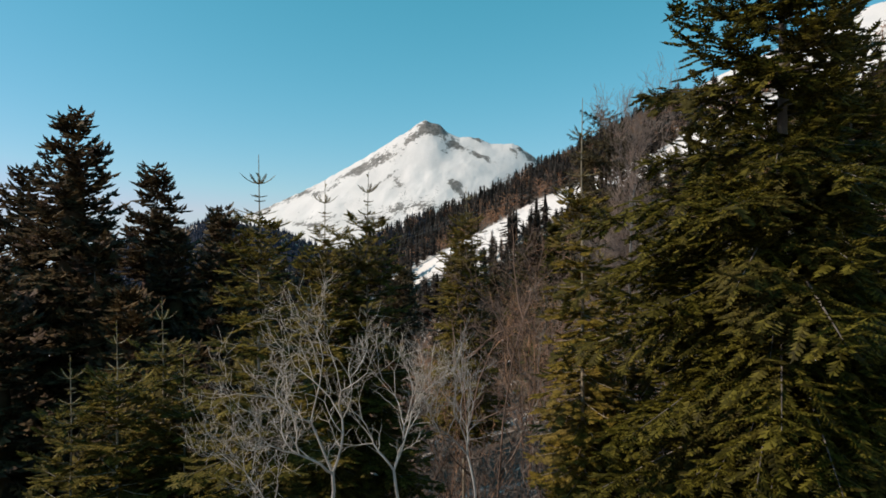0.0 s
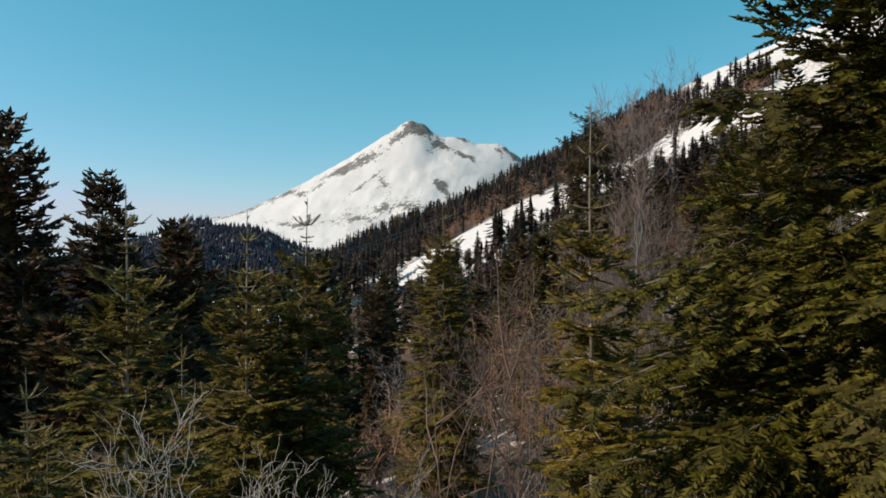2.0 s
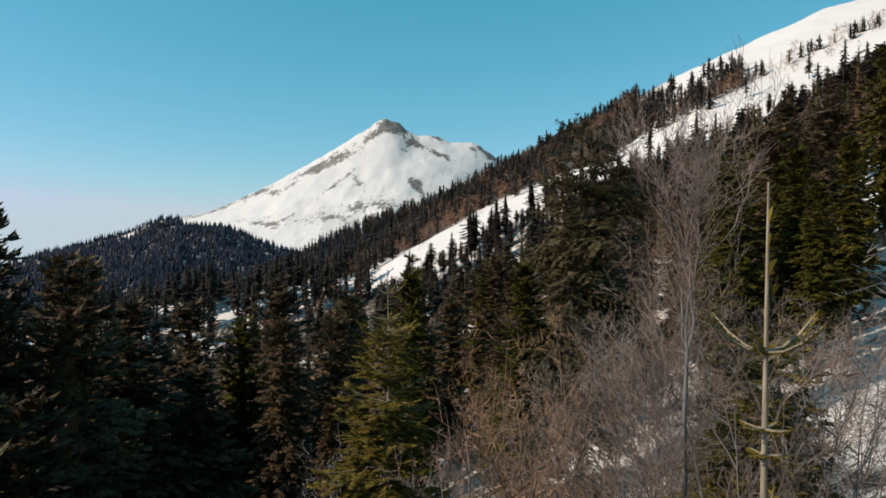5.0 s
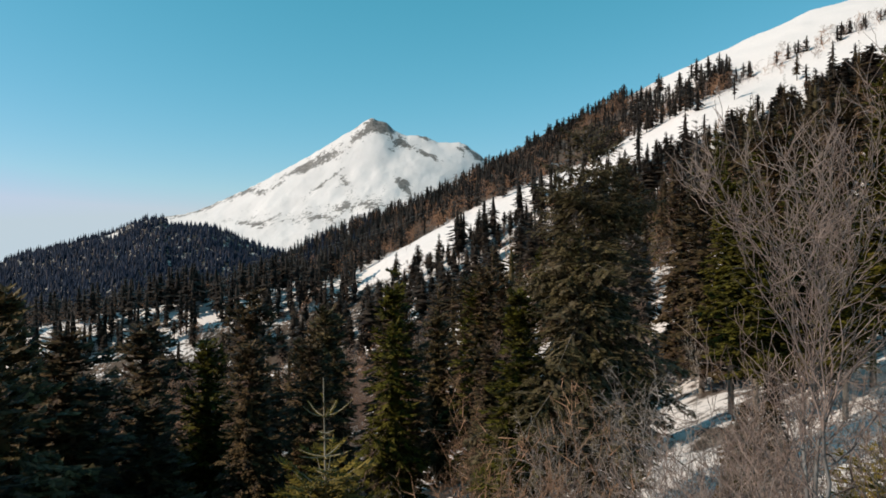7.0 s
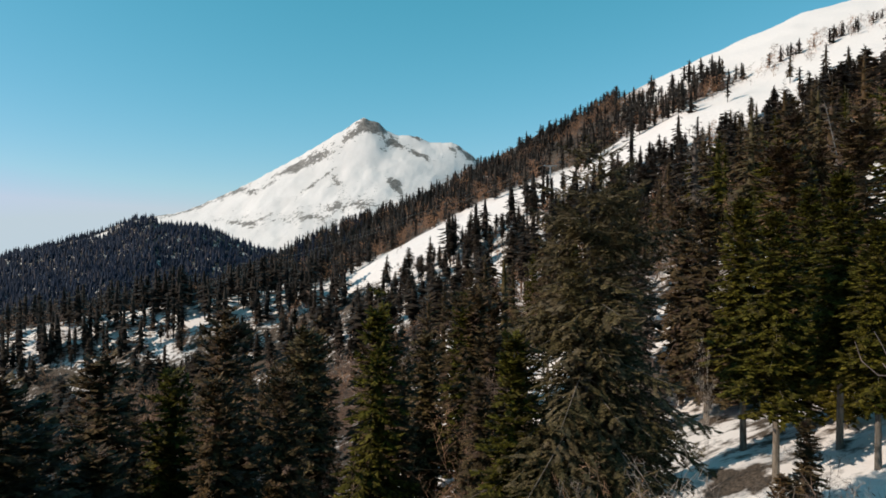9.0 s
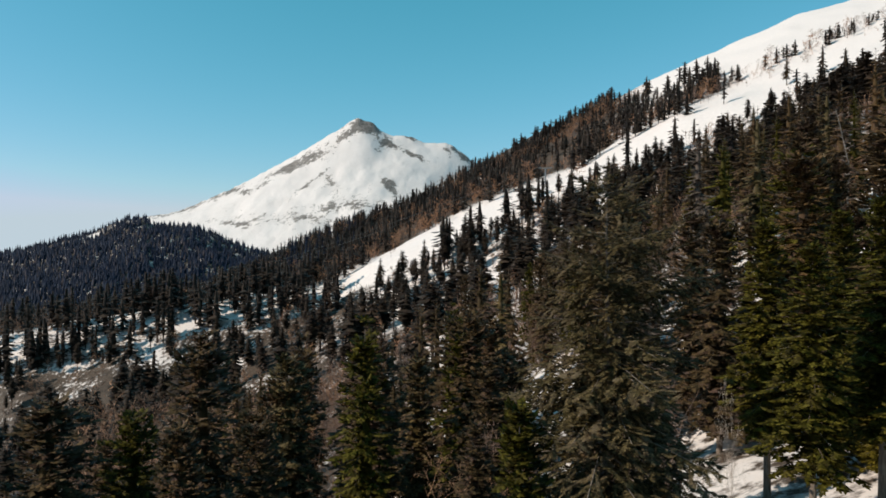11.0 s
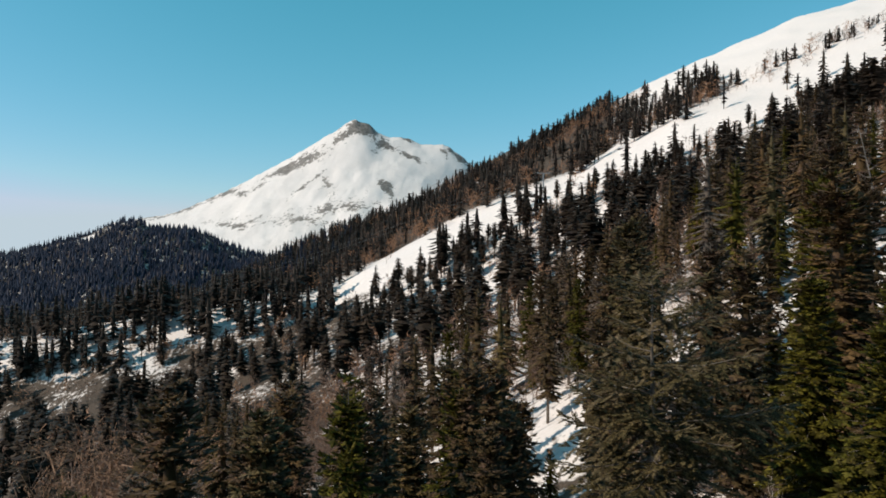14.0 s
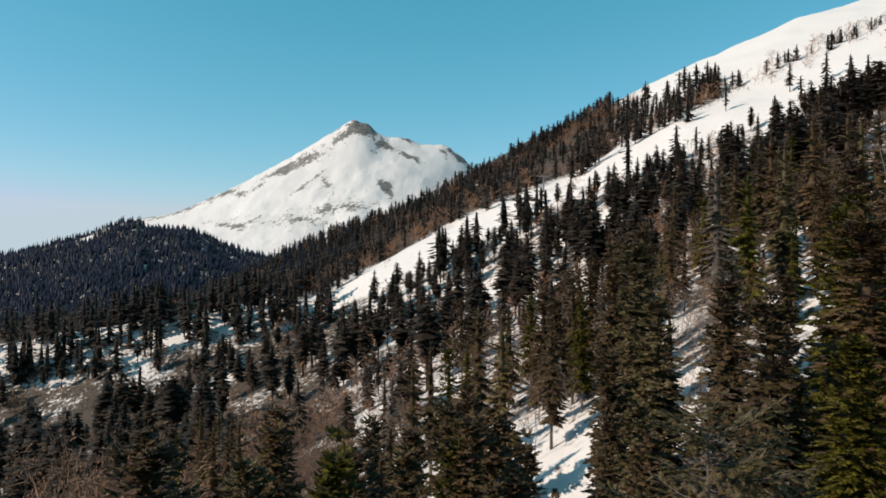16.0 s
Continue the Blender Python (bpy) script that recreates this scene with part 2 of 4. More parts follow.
# ---- setting ----
def make_ground():
    bear = np.concatenate([np.linspace(-50, 50, 240, endpoint=False), np.linspace(50, 310, 70, endpoint=False)])
    ring = np.concatenate([[0.5], np.geomspace(3, 60, 50), np.geomspace(62, 800, 120), np.geomspace(830, 4900, 30)])
    a, r = np.meshgrid(np.radians(bear), ring)
    x, y = 2 + r * np.sin(a), 0 + r * np.cos(a)
    z = land(x.ravel(), y.ravel())
    n, k = len(ring), len(bear)
    i, j = np.meshgrid(np.arange(n - 1), np.arange(k), indexing="ij")
    p, q = i * k + j, i * k + (j + 1) % k
    quads = np.stack([p, p + k, q + k, q], -1).reshape(-1, 4)[:, ::-1]
    ob = tri_object("ground", np.c_[x.ravel(), y.ravel(), z], quads, M_GROUND, smooth=True)
    u, d = to_bearing(x.ravel(), y.ravel())
    clear = step(1040, 1200, u) * step(330, 380, d) + step(355, 375, d) * step(440, 420, d)
    bare = 0.06 - 0.30 * np.clip(clear, 0, 1) + (0.20 + 0.14 * fractal(x.ravel() / 25, y.ravel() / 25, 3, 77)) * step(430, 480, d) * (1 - step(1000, 1350, u)) + 0.15 * step(14, 8, x.ravel()) * step(56, 42, y.ravel()) + 0.3 * step(900, 1100, d) * step(900, 820, u) + 0.09 * step(680, 560, u) * step(354, 338, d) * step(40, 70, d)
    bare = bare + 0.34 * np.exp(-((x.ravel() - 21.0) ** 2 + (y.ravel() - 53.0) ** 2) / 1.8)      # a patch of bare soil in the clearing
    point_values(ob, "bare", bare)
    return tagged(ob, "snow-covered mountain slope with patches of bare brown earth", "ground", kind="structure")


def make_mountain():
    ridge = ((60, 470), (150, 425), (200, 397), (240, 390), (290, 383), (330, 370), (400, 340), (470, 304), (540, 265), (590, 235),
             (612, 219), (628, 214), (652, 221), (668, 236), (690, 245), (722, 246), (745, 258), (765, 259), (782, 256), (800, 266),
             (820, 281), (836, 298), (900, 345), (1000, 400), (1150, 450))
    u = np.linspace(60, 1150, 420)
    v = np.interp(u, *zip(*ridge)) + 2.6 * fractal(u / 12, u * 0, 4, 5)
    top = VZ + 4000 * (441 - v) / 1207
    s = np.concatenate([np.linspace(-0.35, -0.05, 6), np.linspace(0, 1, 130)])
    U, S = np.meshgrid(u, s)
    broad = [np.convolve(np.pad(top, 120, "edge"), np.exp(-0.5 * (np.arange(-100, 101) / w) ** 2) / (w * 2.5066), "same")[120:-120] for w in (6, 40)]
    near, wide = step(0.0, 0.06, np.abs(S)), step(0.02, 0.28, np.abs(S))
    TOP = top[None] * (1 - near) + near * (broad[0][None] * (1 - wide) + broad[1][None] * wide)
    foot = -160.0
    fall = np.where(S < 0, -S * 1.2, S)
    A, B = U * 3.3, S * 1150
    calm = step(0, 0.10, np.abs(S)) * np.clip((TOP - foot) / 900, 0, 1)
    z = foot + (TOP - foot) * (1 - fall) ** 1.08
    z += (34 * fractal((A + B) / 420, (B - A) / 420, 3, 11) + 16 * fractal((A + 0.6 * B) / 110, (B - 0.3 * A) / 140, 4, 4)) * calm
    d = 4000 - S * 1150
    x, y = from_bearing(U, d)
    n, k = U.shape
    i, j = np.meshgrid(np.arange(n - 1), np.arange(k - 1), indexing="ij")
    p = i * k + j
    quads = np.stack([p, p + 1, p + k + 1, p + k], -1).reshape(-1, 4)[:, ::-1]
    ob = tri_object("mountain", np.c_[x.ravel(), y.ravel(), z.ravel()], quads, M_MOUNT, smooth=True)
    V = 441 - (z - VZ) * 1207 / d
    rock = np.full(U.shape, -1.0)
    for cu, cv, ru, rv, lean, much in ((634, 226, 34, 12, 0, 0.74), (604, 244, 22, 7, -0.3, 0.6), (648, 232, 16, 12, 0.5, 0.6), (542, 284, 34, 11, -0.45, 0.8), (505, 304, 12, 6, -0.4, 0.6), (575, 325, 12, 16, 0.6, 0.6), (538, 330, 26, 4, -0.75, 0.65),
                                       (680, 333, 12, 9, 0.9, 0.8), (688, 328, 10, 5, 0.5, 0.6), (672, 262, 16, 10, -0.3, 0.6), (704, 268, 34, 5, 0.45, 0.6), (720, 248, 18, 5, 0.4, 0.65), (785, 272, 16, 8, 0.6, 0.5), (735, 285, 22, 5, 0.4, 0.5),
                                       (470, 316, 30, 4, -0.55, 0.55), (455, 334, 18, 4, -0.55, 0.55), (424, 346, 14, 5, 0, 0.7), (400, 343, 24, 5, -0.4, 0.5), (355, 361, 36, 6, -0.45, 0.5), (310, 376, 26, 6, -0.3, 0.5), (260, 388, 30, 6, -0.2, 0.5),
                                       (815, 283, 18, 6, 0.8, 0.85), (640, 368, 40, 9, 0.0, 0.42), (560, 378, 60, 12, -0.1, 0.44), (500, 395, 90, 9, 0.05, 0.4), (385, 400, 26, 6, 0.1, 0.55), (425, 404, 16, 7, 0.1, 0.6), (620, 350, 90, 18, -0.1, 0.22)):
        w = (V - cv) - lean * (U - cu)
        rock += 2.3 * much * np.exp(-(((U - cu) / (1.2 * ru)) ** 2 + (w / (1.25 * rv)) ** 2))
    point_values(ob, "rock", rock.ravel())
    return tagged(ob, "snow-covered rocky mountain peak above the valley", "mountain", kind="structure")


HILL = ((-500, 600), (-150, 500), (0, 450), (60, 437), (110, 424), (152, 415), (185, 399), (217, 389), (246, 389), (262, 400), (326, 402), (360, 412), (391, 426), (440, 443), (520, 462), (640, 480))


def hill_at(u, s):
    """A forested hill far down the valley: its crest at s = 0, its foot at s = 1."""
    v = np.interp(u, *zip(*HILL)) + 5
    d = 2100 - s * 900
    top = VZ + 2100 * (441 - v) / 1207
    z = -175 + (top + 175) * (1 - np.abs(s)) + fractal(np.asarray(u) / 60, np.asarray(s) * 5, 4, 21) * 24 * step(0, 0.1, np.abs(s))
    x, y = from_bearing(u, d)
    return x, y, z


def make_hill():
    U, S = np.meshgrid(np.linspace(-500, 640, 300), np.concatenate([np.linspace(-0.5, -0.06, 6), np.linspace(0, 1, 60)]))
    x, y, z = hill_at(U, S)
    n, k = U.shape
    i, j = np.meshgrid(np.arange(n - 1), np.arange(k - 1), indexing="ij")
    p = i * k + j
    quads = np.stack([p, p + 1, p + k + 1, p + k], -1).reshape(-1, 4)[:, ::-1]
    ob = tri_object("hill", np.c_[x.ravel(), y.ravel(), z.ravel()], quads, M_GROUND, smooth=True)
    point_values(ob, "bare", 0.15 - 0.5 * np.exp(-(((U - 152) / 11) ** 2 + ((S - 0.06) / 0.03) ** 2)).ravel())
    return tagged(ob, "far hill covered with dark conifer forest", "hill", kind="structure")


make_ground()
make_mountain()
make_hill()

# ---- conifers ----
def finger(v, f, base, way, across, long, half, sag):
    """One needled shoot, folded along its ridge: two triangles."""
    base, way, across = np.array(base, float), np.array(way, float), np.array(across, float)
    n = len(v)
    down = np.array([0, 0, 1.0])
    v += [base + down * 0.02, base + way * long * 0.35 + across * half - down * sag, base + way * long, base + way * long * 0.35 - across * half - down * sag]
    f += [(n, n + 1, n + 2), (n, n + 2, n + 3)]


def pinnate(pairs, angle, side, half, sag, hang):
    """A flat twig along x, one long: shoots in pairs to both sides and one at its tip."""
    v, f = [], []
    c, s = math.cos(angle), math.sin(angle)
    for k in range(pairs):
        x = 0.04 + 0.80 * k / pairs
        for e in (-1, 1):
            long = side * (1 - 0.45 * k / pairs) * (0.92 if (k + (e > 0)) % 2 else 1.08)
            way = np.array([c, e * s, -hang - 0.06 * ((k + (e > 0)) % 2)])
            finger(v, f, (x + 0.04 * (e > 0), 0, 0.01 * k), way, (-e * s, c, 0), long, half, sag)
    finger(v, f, (0.0, 0, 0.0), (1, 0, 0), (0, 1, 0), 0.75, half * 0.75, sag)
    finger(v, f, (0.55, 0, 0.01), (1, 0, 0.05), (0, 1, 0), 0.52, half, sag)
    return np.array(v, float), np.array(f)


SPRAY, TUFT, FROND = pinnate(4, 0.95, 0.42, 0.078, 0.075, 0.08), pinnate(2, 0.90, 0.54, 0.15, 0.12, 0.12), pinnate(3, 0.80, 0.46, 0.11, 0.08, 0.12)


def unit(a):
    return a / (np.linalg.norm(a, axis=-1, keepdims=True) + 1e-9)


def fir(seed, height, radius, crown=0.0, whorl=0.45, boughs=6, detail="tuft", twig=0.28, leader=0.0, shape=0.8, droop=0.25, gap=0.0, lean=0.0, pack=0.52, core=0.0, rise0=0.75, ruffle=0.13, fine_top=0.0, loose=0.3, lumps=0.3):
    """Wood and needles of a fir with its foot at the origin. crown: where the boughs begin, leader: length of the bare top, gap: share of missing boughs."""
    rng = np.random.default_rng(seed)
    wood, green = Bits(), Bits()
    zs = np.linspace(-1.2, height, 14)
    off = np.cumsum(rng.normal(0, 0.012 * height / 14, (14, 2)), 0)
    off[:, 0] += lean * np.linspace(0, 1, 14) ** 2 * height
    girth = (0.011 if leader == 0 else 0.0042) * height + (0.02 if leader == 0 else 0.012)
    wood.tube(np.c_[off, zs], girth * np.clip(1 - zs / height, 0.0, 1.2) ** 0.85 + (0.010 if leader == 0 else 0.0045), 7 if detail in ("spray", "tuft") else 4)
    centre = lambda z: np.array([np.interp(z, zs, off[:, 0]), np.interp(z, zs, off[:, 1]), z])
    z = height - 2.9 * leader
    O, X, Y, Z = [], [], [], []
    bulge = rng.uniform(0, 50)
    if leader > 0:                                              # sparse whorls of thin shoots on the bare top
        for down, long, up, count in ((1.0, 0.62, 0.55, 5), (1.45, 0.26, 0.2, 4), (1.6, 0.22, 0.1, 3), (2.05, 0.75, 0.22, 5), (2.5, 0.45, 0.1, 4)):
            turn = rng.random() * 6.28
            for k in range(count):
                az = turn + k * 6.283 / count + rng.normal(0, 0.2)
                size = min(leader, 0.42) * long * rng.uniform(0.75, 1.2)
                side = np.array([math.cos(az), math.sin(az), 0])
                s = np.linspace(0, 1, 4)
                axis = centre(height - down * leader)[None] + size * (s[:, None] * side[None]) + np.c_[s * 0, s * 0, size * up * s**2]
                wood.tube(axis, np.array([0.009, 0.008, 0.007, 0.004]), 3)
                for q in range(3):
                    a = axis[q + 1] - axis[q]
                    flat = unit(np.cross((0, 0, 1.0), a)) * 0.10
                    O.append(axis[q]), X.append(a * 1.2), Y.append(flat), Z.append(np.array([0, 0, 0.10]))
    while z > crown:
        t = (height - z) / max(height - crown, 0.1)               # 0 at the top
        reach = radius * max(t, 0.02) ** shape * (1.0 if t < 0.75 else 1.0 - 0.9 * (t - 0.75)) + (0.12 if leader == 0 else 0.03)
        spacing = whorl * (0.75 + 0.5 * rng.random())
        count = boughs if t > 0.08 else max(4, boughs - 2)
        turn = rng.random() * 6.28
        for k in range(count + (1 if rng.random() < 0.5 else 0)):
            if rng.random() < gap:
                continue
            az = turn + k * 6.283 / count + rng.normal(0, 0.22)
            size = reach * rng.uniform(0.72, 1.15) * (1.0 if rng.random() > 0.12 else 0.6) * (1 + 2 * lumps * float(value_noise(bulge + 1.3 * math.cos(az) + 7, bulge + 1.3 * math.sin(az) + z / 2.2)))
            up = rise0 - (rise0 + 0.30) * min(t * 1.7, 1) + rng.normal(0, 0.10)
            h0 = z + rng.uniform(-1, 1) * loose * spacing
            side = np.array([math.cos(az), math.sin(az), 0])
            s = np.linspace(0, 1, 5)
            # young shoots curve upwards
            rise = up * s - droop * s**2 * (1.2 if t > 0.3 else 0.4) + 0.22 * s**3
            axis = centre(h0)[None] + size * (s[:, None] * side[None] * (1 - 0.12 * abs(up))) + np.c_[s * 0, s * 0, rise * size]
            if detail == "frond":
                a = axis[-1] - axis[0]
                w = np.cross((0, 0, 1.0), a)
                O.append(axis[0]), X.append(a), Y.append(w * rng.uniform(0.8, 1.25)), Z.append(np.array([0, 0, size]) * rng.uniform(0.8, 1.3))
                continue
            if size > 0.25:
                wood.tube(axis[[0, 2, 4]], np.array([0.018, 0.012, 0.004]) * (0.5 + 0.35 * size), 3)
            # side twigs along the bough
            tw = twig * min(1.0, 0.42 + 3.0 * t) if leader > 0 else twig * (0.62 if height - h0 < fine_top else 1.0)
            m = max(2, int(size / (tw * pack)))
            for q in np.linspace(0.16, 1.0, m):
                p = np.array([np.interp(q, s, axis[:, c]) for c in range(3)])
                fwd = unit(np.array([np.interp(min(q + 0.15, 1), s, axis[:, c]) - np.interp(q - 0.15, s, axis[:, c]) for c in range(3)]))
                left = unit(np.cross((0, 0, 1.0), fwd))
                long = min(0.55 * size * (1.05 - q) + 0.5 * tw, 0.5 * size + tw)
                for sgn in (-1, 1):
                    way = unit(fwd * 0.75 + left * sgn * rng.uniform(0.65, 1.0) + np.array([0, 0, rng.normal(-0.12, ruffle)]))
                    pieces = max(1, int(round(long / (tw * 0.85))))
                    at = p.copy()
                    for c in range(pieces):
                        ln = tw * rng.uniform(0.85, 1.25)
                        w2 = unit(way + rng.normal(0, 0.75 * ruffle, 3) + np.array([0, 0, -0.05 * c]))
                        flat = unit(np.cross((0, 0, 1.0), w2))
                        nz = np.cross(w2, flat)
                        O.append(at), X.append(w2 * ln), Y.append(flat * ln * rng.uniform(0.9, 1.3)), Z.append((nz + 1.6 * ruffle * rng.normal(0, 1) * flat) * ln)
                        at = at + w2 * ln * 0.82
            tip = unit(axis[-1] - axis[-2])
            flat = unit(np.cross((0, 0, 1.0), tip))
            O.append(axis[-1] - tip * tw * 0.3), X.append(tip * tw * 1.1), Y.append(flat * tw), Z.append(np.cross(tip, flat) * tw)
        z -= spacing
    if core:                                                    # the shaded inner mass of old boughs
        zz = np.linspace(crown + 0.3, height * 0.92, 9)
        tt = (height - zz) / (height - crown)
        rr = core * radius * np.maximum(tt, 0.01) ** shape * np.where(tt < 0.75, 1.0, 1.0 - 0.9 * (tt - 0.75)) * rng.uniform(0.5, 1.2, 9)
        green.tube(np.c_[np.interp(zz, zs, off[:, 0]), np.interp(zz, zs, off[:, 1]), zz], rr, 6)
    tv, tf = {"spray": SPRAY, "tuft": TUFT, "frond": FROND}[detail]
    green.spread(tv, tf, O, X, Y, Z)
    if leader > 0.15:
        for k in range(int(leader / 0.10)):
            zz = height - leader + k * 0.10
            a = rng.random() * 6.28
            r = 0.05
            c = centre(zz)
            green.add([c + (0, 0, -0.02), c + (0, 0, 0.05), c + (r * math.cos(a), r * math.sin(a), 0.07)], [(0, 1, 2)])
    return wood, green


def tree_thing(name, wood, green, wood_mat, green_mat, place, turn, label, group, category="fir tree", size=1.0):
    root = new(name)
    root.empty_display_size = 0.3
    wood.object("trunk", wood_mat, root)
    if green is not None:
        green.object("crown", green_mat, root)
    root.matrix_basis = pose(*place, 0, 0, turn) @ Matrix.Scale(size, 4)
    return tagged(root, label, category, group)


# ---- leafless trees ----
def bare_tree(seed, height, spread=0.35, levels=4, stems=1, fork=0.35, twigs=5, girth=0.012, upright=0.55, sides=5, fine=1.0, reach=0.30, out=(0.03, 0.12), sliver=0.0, flat=3, thin=0.0045, bole=2, wiggle=0.10, first=0, limb=0.56, full=False):
    """A leafless tree: stems that fork into ever finer twigs."""
    rng = np.random.default_rng(seed)
    wood, fuzz = Bits(), Bits()

    def grow(p, way, length, r, level):
        n = (8, 6, 4, 2, 2)[level]
        pts, d = [p], way
        for _ in range(n):
            d = unit(d + rng.normal(0, wiggle + 0.05 * level, 3) + np.array([0, 0, 0.06 * upright]))
            pts.append(pts[-1] + d * length / n)
        pts = np.array(pts)
        radii = np.linspace(r, r * (0.14 if level == 0 else 0.35 if level < levels - 1 else 0.25), n + 1)
        if level >= flat:
            across = unit(np.cross(pts[-1] - pts[0], rng.normal(0, 1, 3))) * max(sliver * 0.5, r)
            fuzz.add([pts[0] - across, pts[0] + across, pts[-1]], [(0, 1, 2)])
        else:
            (wood if level < bole else fuzz).tube(pts, radii, max(3, sides - level))
        if level + 1 >= levels:
            return
        count = int((first if first and level == 0 else twigs * (1.5 if level == 0 else 1.0)) * rng.uniform(0.8, 1.25) * fine)
        for k in range(count):
            q = rng.uniform(fork if level == 0 else 0.2, 0.98)
            at = np.array([np.interp(q * n, np.arange(n + 1), pts[:, c]) for c in range(3)])
            base = unit(np.array([np.interp(min(q * n + 0.5, n), np.arange(n + 1), pts[:, c]) - np.interp(max(q * n - 0.5, 0), np.arange(n + 1), pts[:, c]) for c in range(3)]))
            side = unit(np.cross(base, rng.normal(0, 1, 3)))
            new_way = unit(base * upright + side * (spread + rng.uniform(0.1, 0.5)) + np.array([0, 0, 0.25 * upright]))
            grow(at, new_way, length * (reach if level == 0 else 0.42) * rng.uniform(0.7, 1.3) * (1.25 - 0.6 * q), max(r * (limb if level == 0 else 0.56) * (1.1 - 0.6 * q), thin), level + 1)

    for s in range(stems):
        a = rng.random() * 6.28
        lean = 0.0 if stems == 1 else rng.uniform(*out)
        grow(np.array([0.05 * s * math.cos(a), 0.05 * s * math.sin(a), -0.8]), unit(np.array([lean * math.cos(a), lean * math.sin(a), 1.0])),
             height * (rng.uniform(0.8, 1.0) if not full else 1.0) + 0.8, girth * height * (1.0 if stems == 1 else 0.7), 0)
    return wood, fuzz


def bare_thing(name, bits, mats, place, turn, label, group, size=1.0):
    root = new(name)
    bits[0].object("trunk", mats[0], root)
    bits[1].object("crown", mats[1], root)
    root.matrix_basis = pose(*place, 0, 0, turn) @ Matrix.Scale(size, 4)
    return tagged(root, label, "bare tree", group)


def foot(x, y):
    return float(land(np.array([x]), np.array([y]))[0])


def stand(name, x, y, top, radius, mats, label, group, seed, **how):
    """A single fir whose top reaches the given height."""
    base = foot(x, y)
    wood, green = fir(seed, top - base, radius, **how)
    return tree_thing(name, wood, green, *mats, (x, y, base), 0, label, group)


# firs close to the start
stand("fir_tree", 4.35, 8.9, 5.0, 3.15, (M_FIRBARK, M_FIR), "tall green Nordmann fir with dense layered boughs", "firs beside the flight line", 11, detail="spray", twig=0.23, whorl=0.52, boughs=9, crown=6.5, gap=0.05, lumps=0.45, shape=0.84, pack=0.46, droop=0.36, rise0=0.75, ruffle=0.36, loose=0.45)
stand("fir_tree", 5.3, 13.1, 3.1, 2.6, (M_FIRBARK, M_YOUNG), "olive green fir with a bare leading shoot", "firs beside the flight line", 12, detail="spray", twig=0.27, whorl=0.38, boughs=8, crown=5.5, leader=0.35, shape=0.75, ruffle=0.26, loose=0.4)
stand("fir_tree", 8.2, 14.0, 4.5, 2.9, (M_FIRBARK, M_FIR), "green fir with dense drooping boughs", "firs beside the flight line", 13, detail="spray", twig=0.30, whorl=0.45, boughs=9, crown=6, ruffle=0.27, loose=0.4)
YOUNG = ((-2.73, 10.33, 1.42, 1.70, 0.5), (-2.23, 12.88, 1.31, 1.65, 0.5), (-1.52, 13.5, 1.52, 1.75, 0.4), (2.43, 11.95, 2.64, 1.05, 1.3),
         (-5.49, 11.53, -1.2, 1.65, 0.4), (-5.32, 12.85, -0.9, 1.75, 0.5), (-6.29, 11.59, -1.8, 1.55, 0.4), (-4.6, 12.2, -1.9, 1.65, 0.3), (0.67, 21.65, 2.0, 1.65, 0.5), (-3.6, 14.2, -0.6, 1.75, 0.4), (3.1, 13.4, 0.2, 1.75, 0.3), (6.9, 20.9, 1.2, 1.85, 0.3), (9.2, 23.8, 1.0, 1.5, 0.2))
for k, (x, y, top, r, lead) in enumerate(YOUNG):
    stand("young_fir", x, y, top, r, (M_STEM, M_YOUNG), "slender young fir with open whorls and a bare leading shoot", "young firs", 20 + k, detail="spray", twig=0.25, whorl=0.33, boughs=8,
          crown=7.0, leader=0.30 + 0.28 * lead, shape=0.85, droop=0.15, gap=0.05, pack=0.56, ruffle=0.20, loose=0.25)
LEFT = ((-16.8, 31.0, 5.5, 4.7), (-15.6, 37.0, 3.9, 4.2), (-20.1, 33.0, 3.3, 3.6), (-11.2, 34.8, 1.5, 3.4), (-13.2, 33.5, 0.5, 3.0), (-19.0, 38.0, 1.0, 3.4), (-24.0, 36.0, 2.5, 3.4), (-14.8, 29.0, 0.0, 3.0), (-10.0, 29.5, -2.5, 3.0), (-22.0, 30.0, 1.0, 3.4), (-12.2, 27.0, -2.0, 3.2), (-9.2, 25.5, -4.2, 2.8), (-17.5, 26.5, -1.0, 3.2))
for k, (x, y, top, r) in enumerate(LEFT):
    stand("fir_tree", x, y, top, r, (M_FIRBARK, M_DARK), "dark green old fir with ragged flat boughs", "dark firs down the slope", 40 + k, detail="tuft", twig=0.64, whorl=0.62, boughs=7, crown=3, shape=0.62, droop=0.3, gap=0.06, pack=0.64, core=0.34, ruffle=0.24, loose=0.45)
stand("fir_tree", 9.9, 43.3, 8.5, 4.7, (M_FIRBARK, M_OLD), "broad old fir with heavy grey-green boughs", "firs beside the flight line", 60, detail="spray", twig=0.33, whorl=0.60, boughs=8, crown=3.5, shape=0.42, droop=0.30, rise0=0.25, pack=0.72, lumps=0.5, ruffle=0.36, fine_top=4.5, loose=0.5)

# leafless trees close by
PALE, BROWN = "pale leafless tree with forking twisted branches", "brown leafless tree with fine upright twigs"


def leafless(name, seed, x, y, top, mats, label, **how):
    base = foot(x, y)
    return bare_thing(name, bare_tree(seed, top - base, **how), mats, (x, y, base), 0, label, "leafless trees")


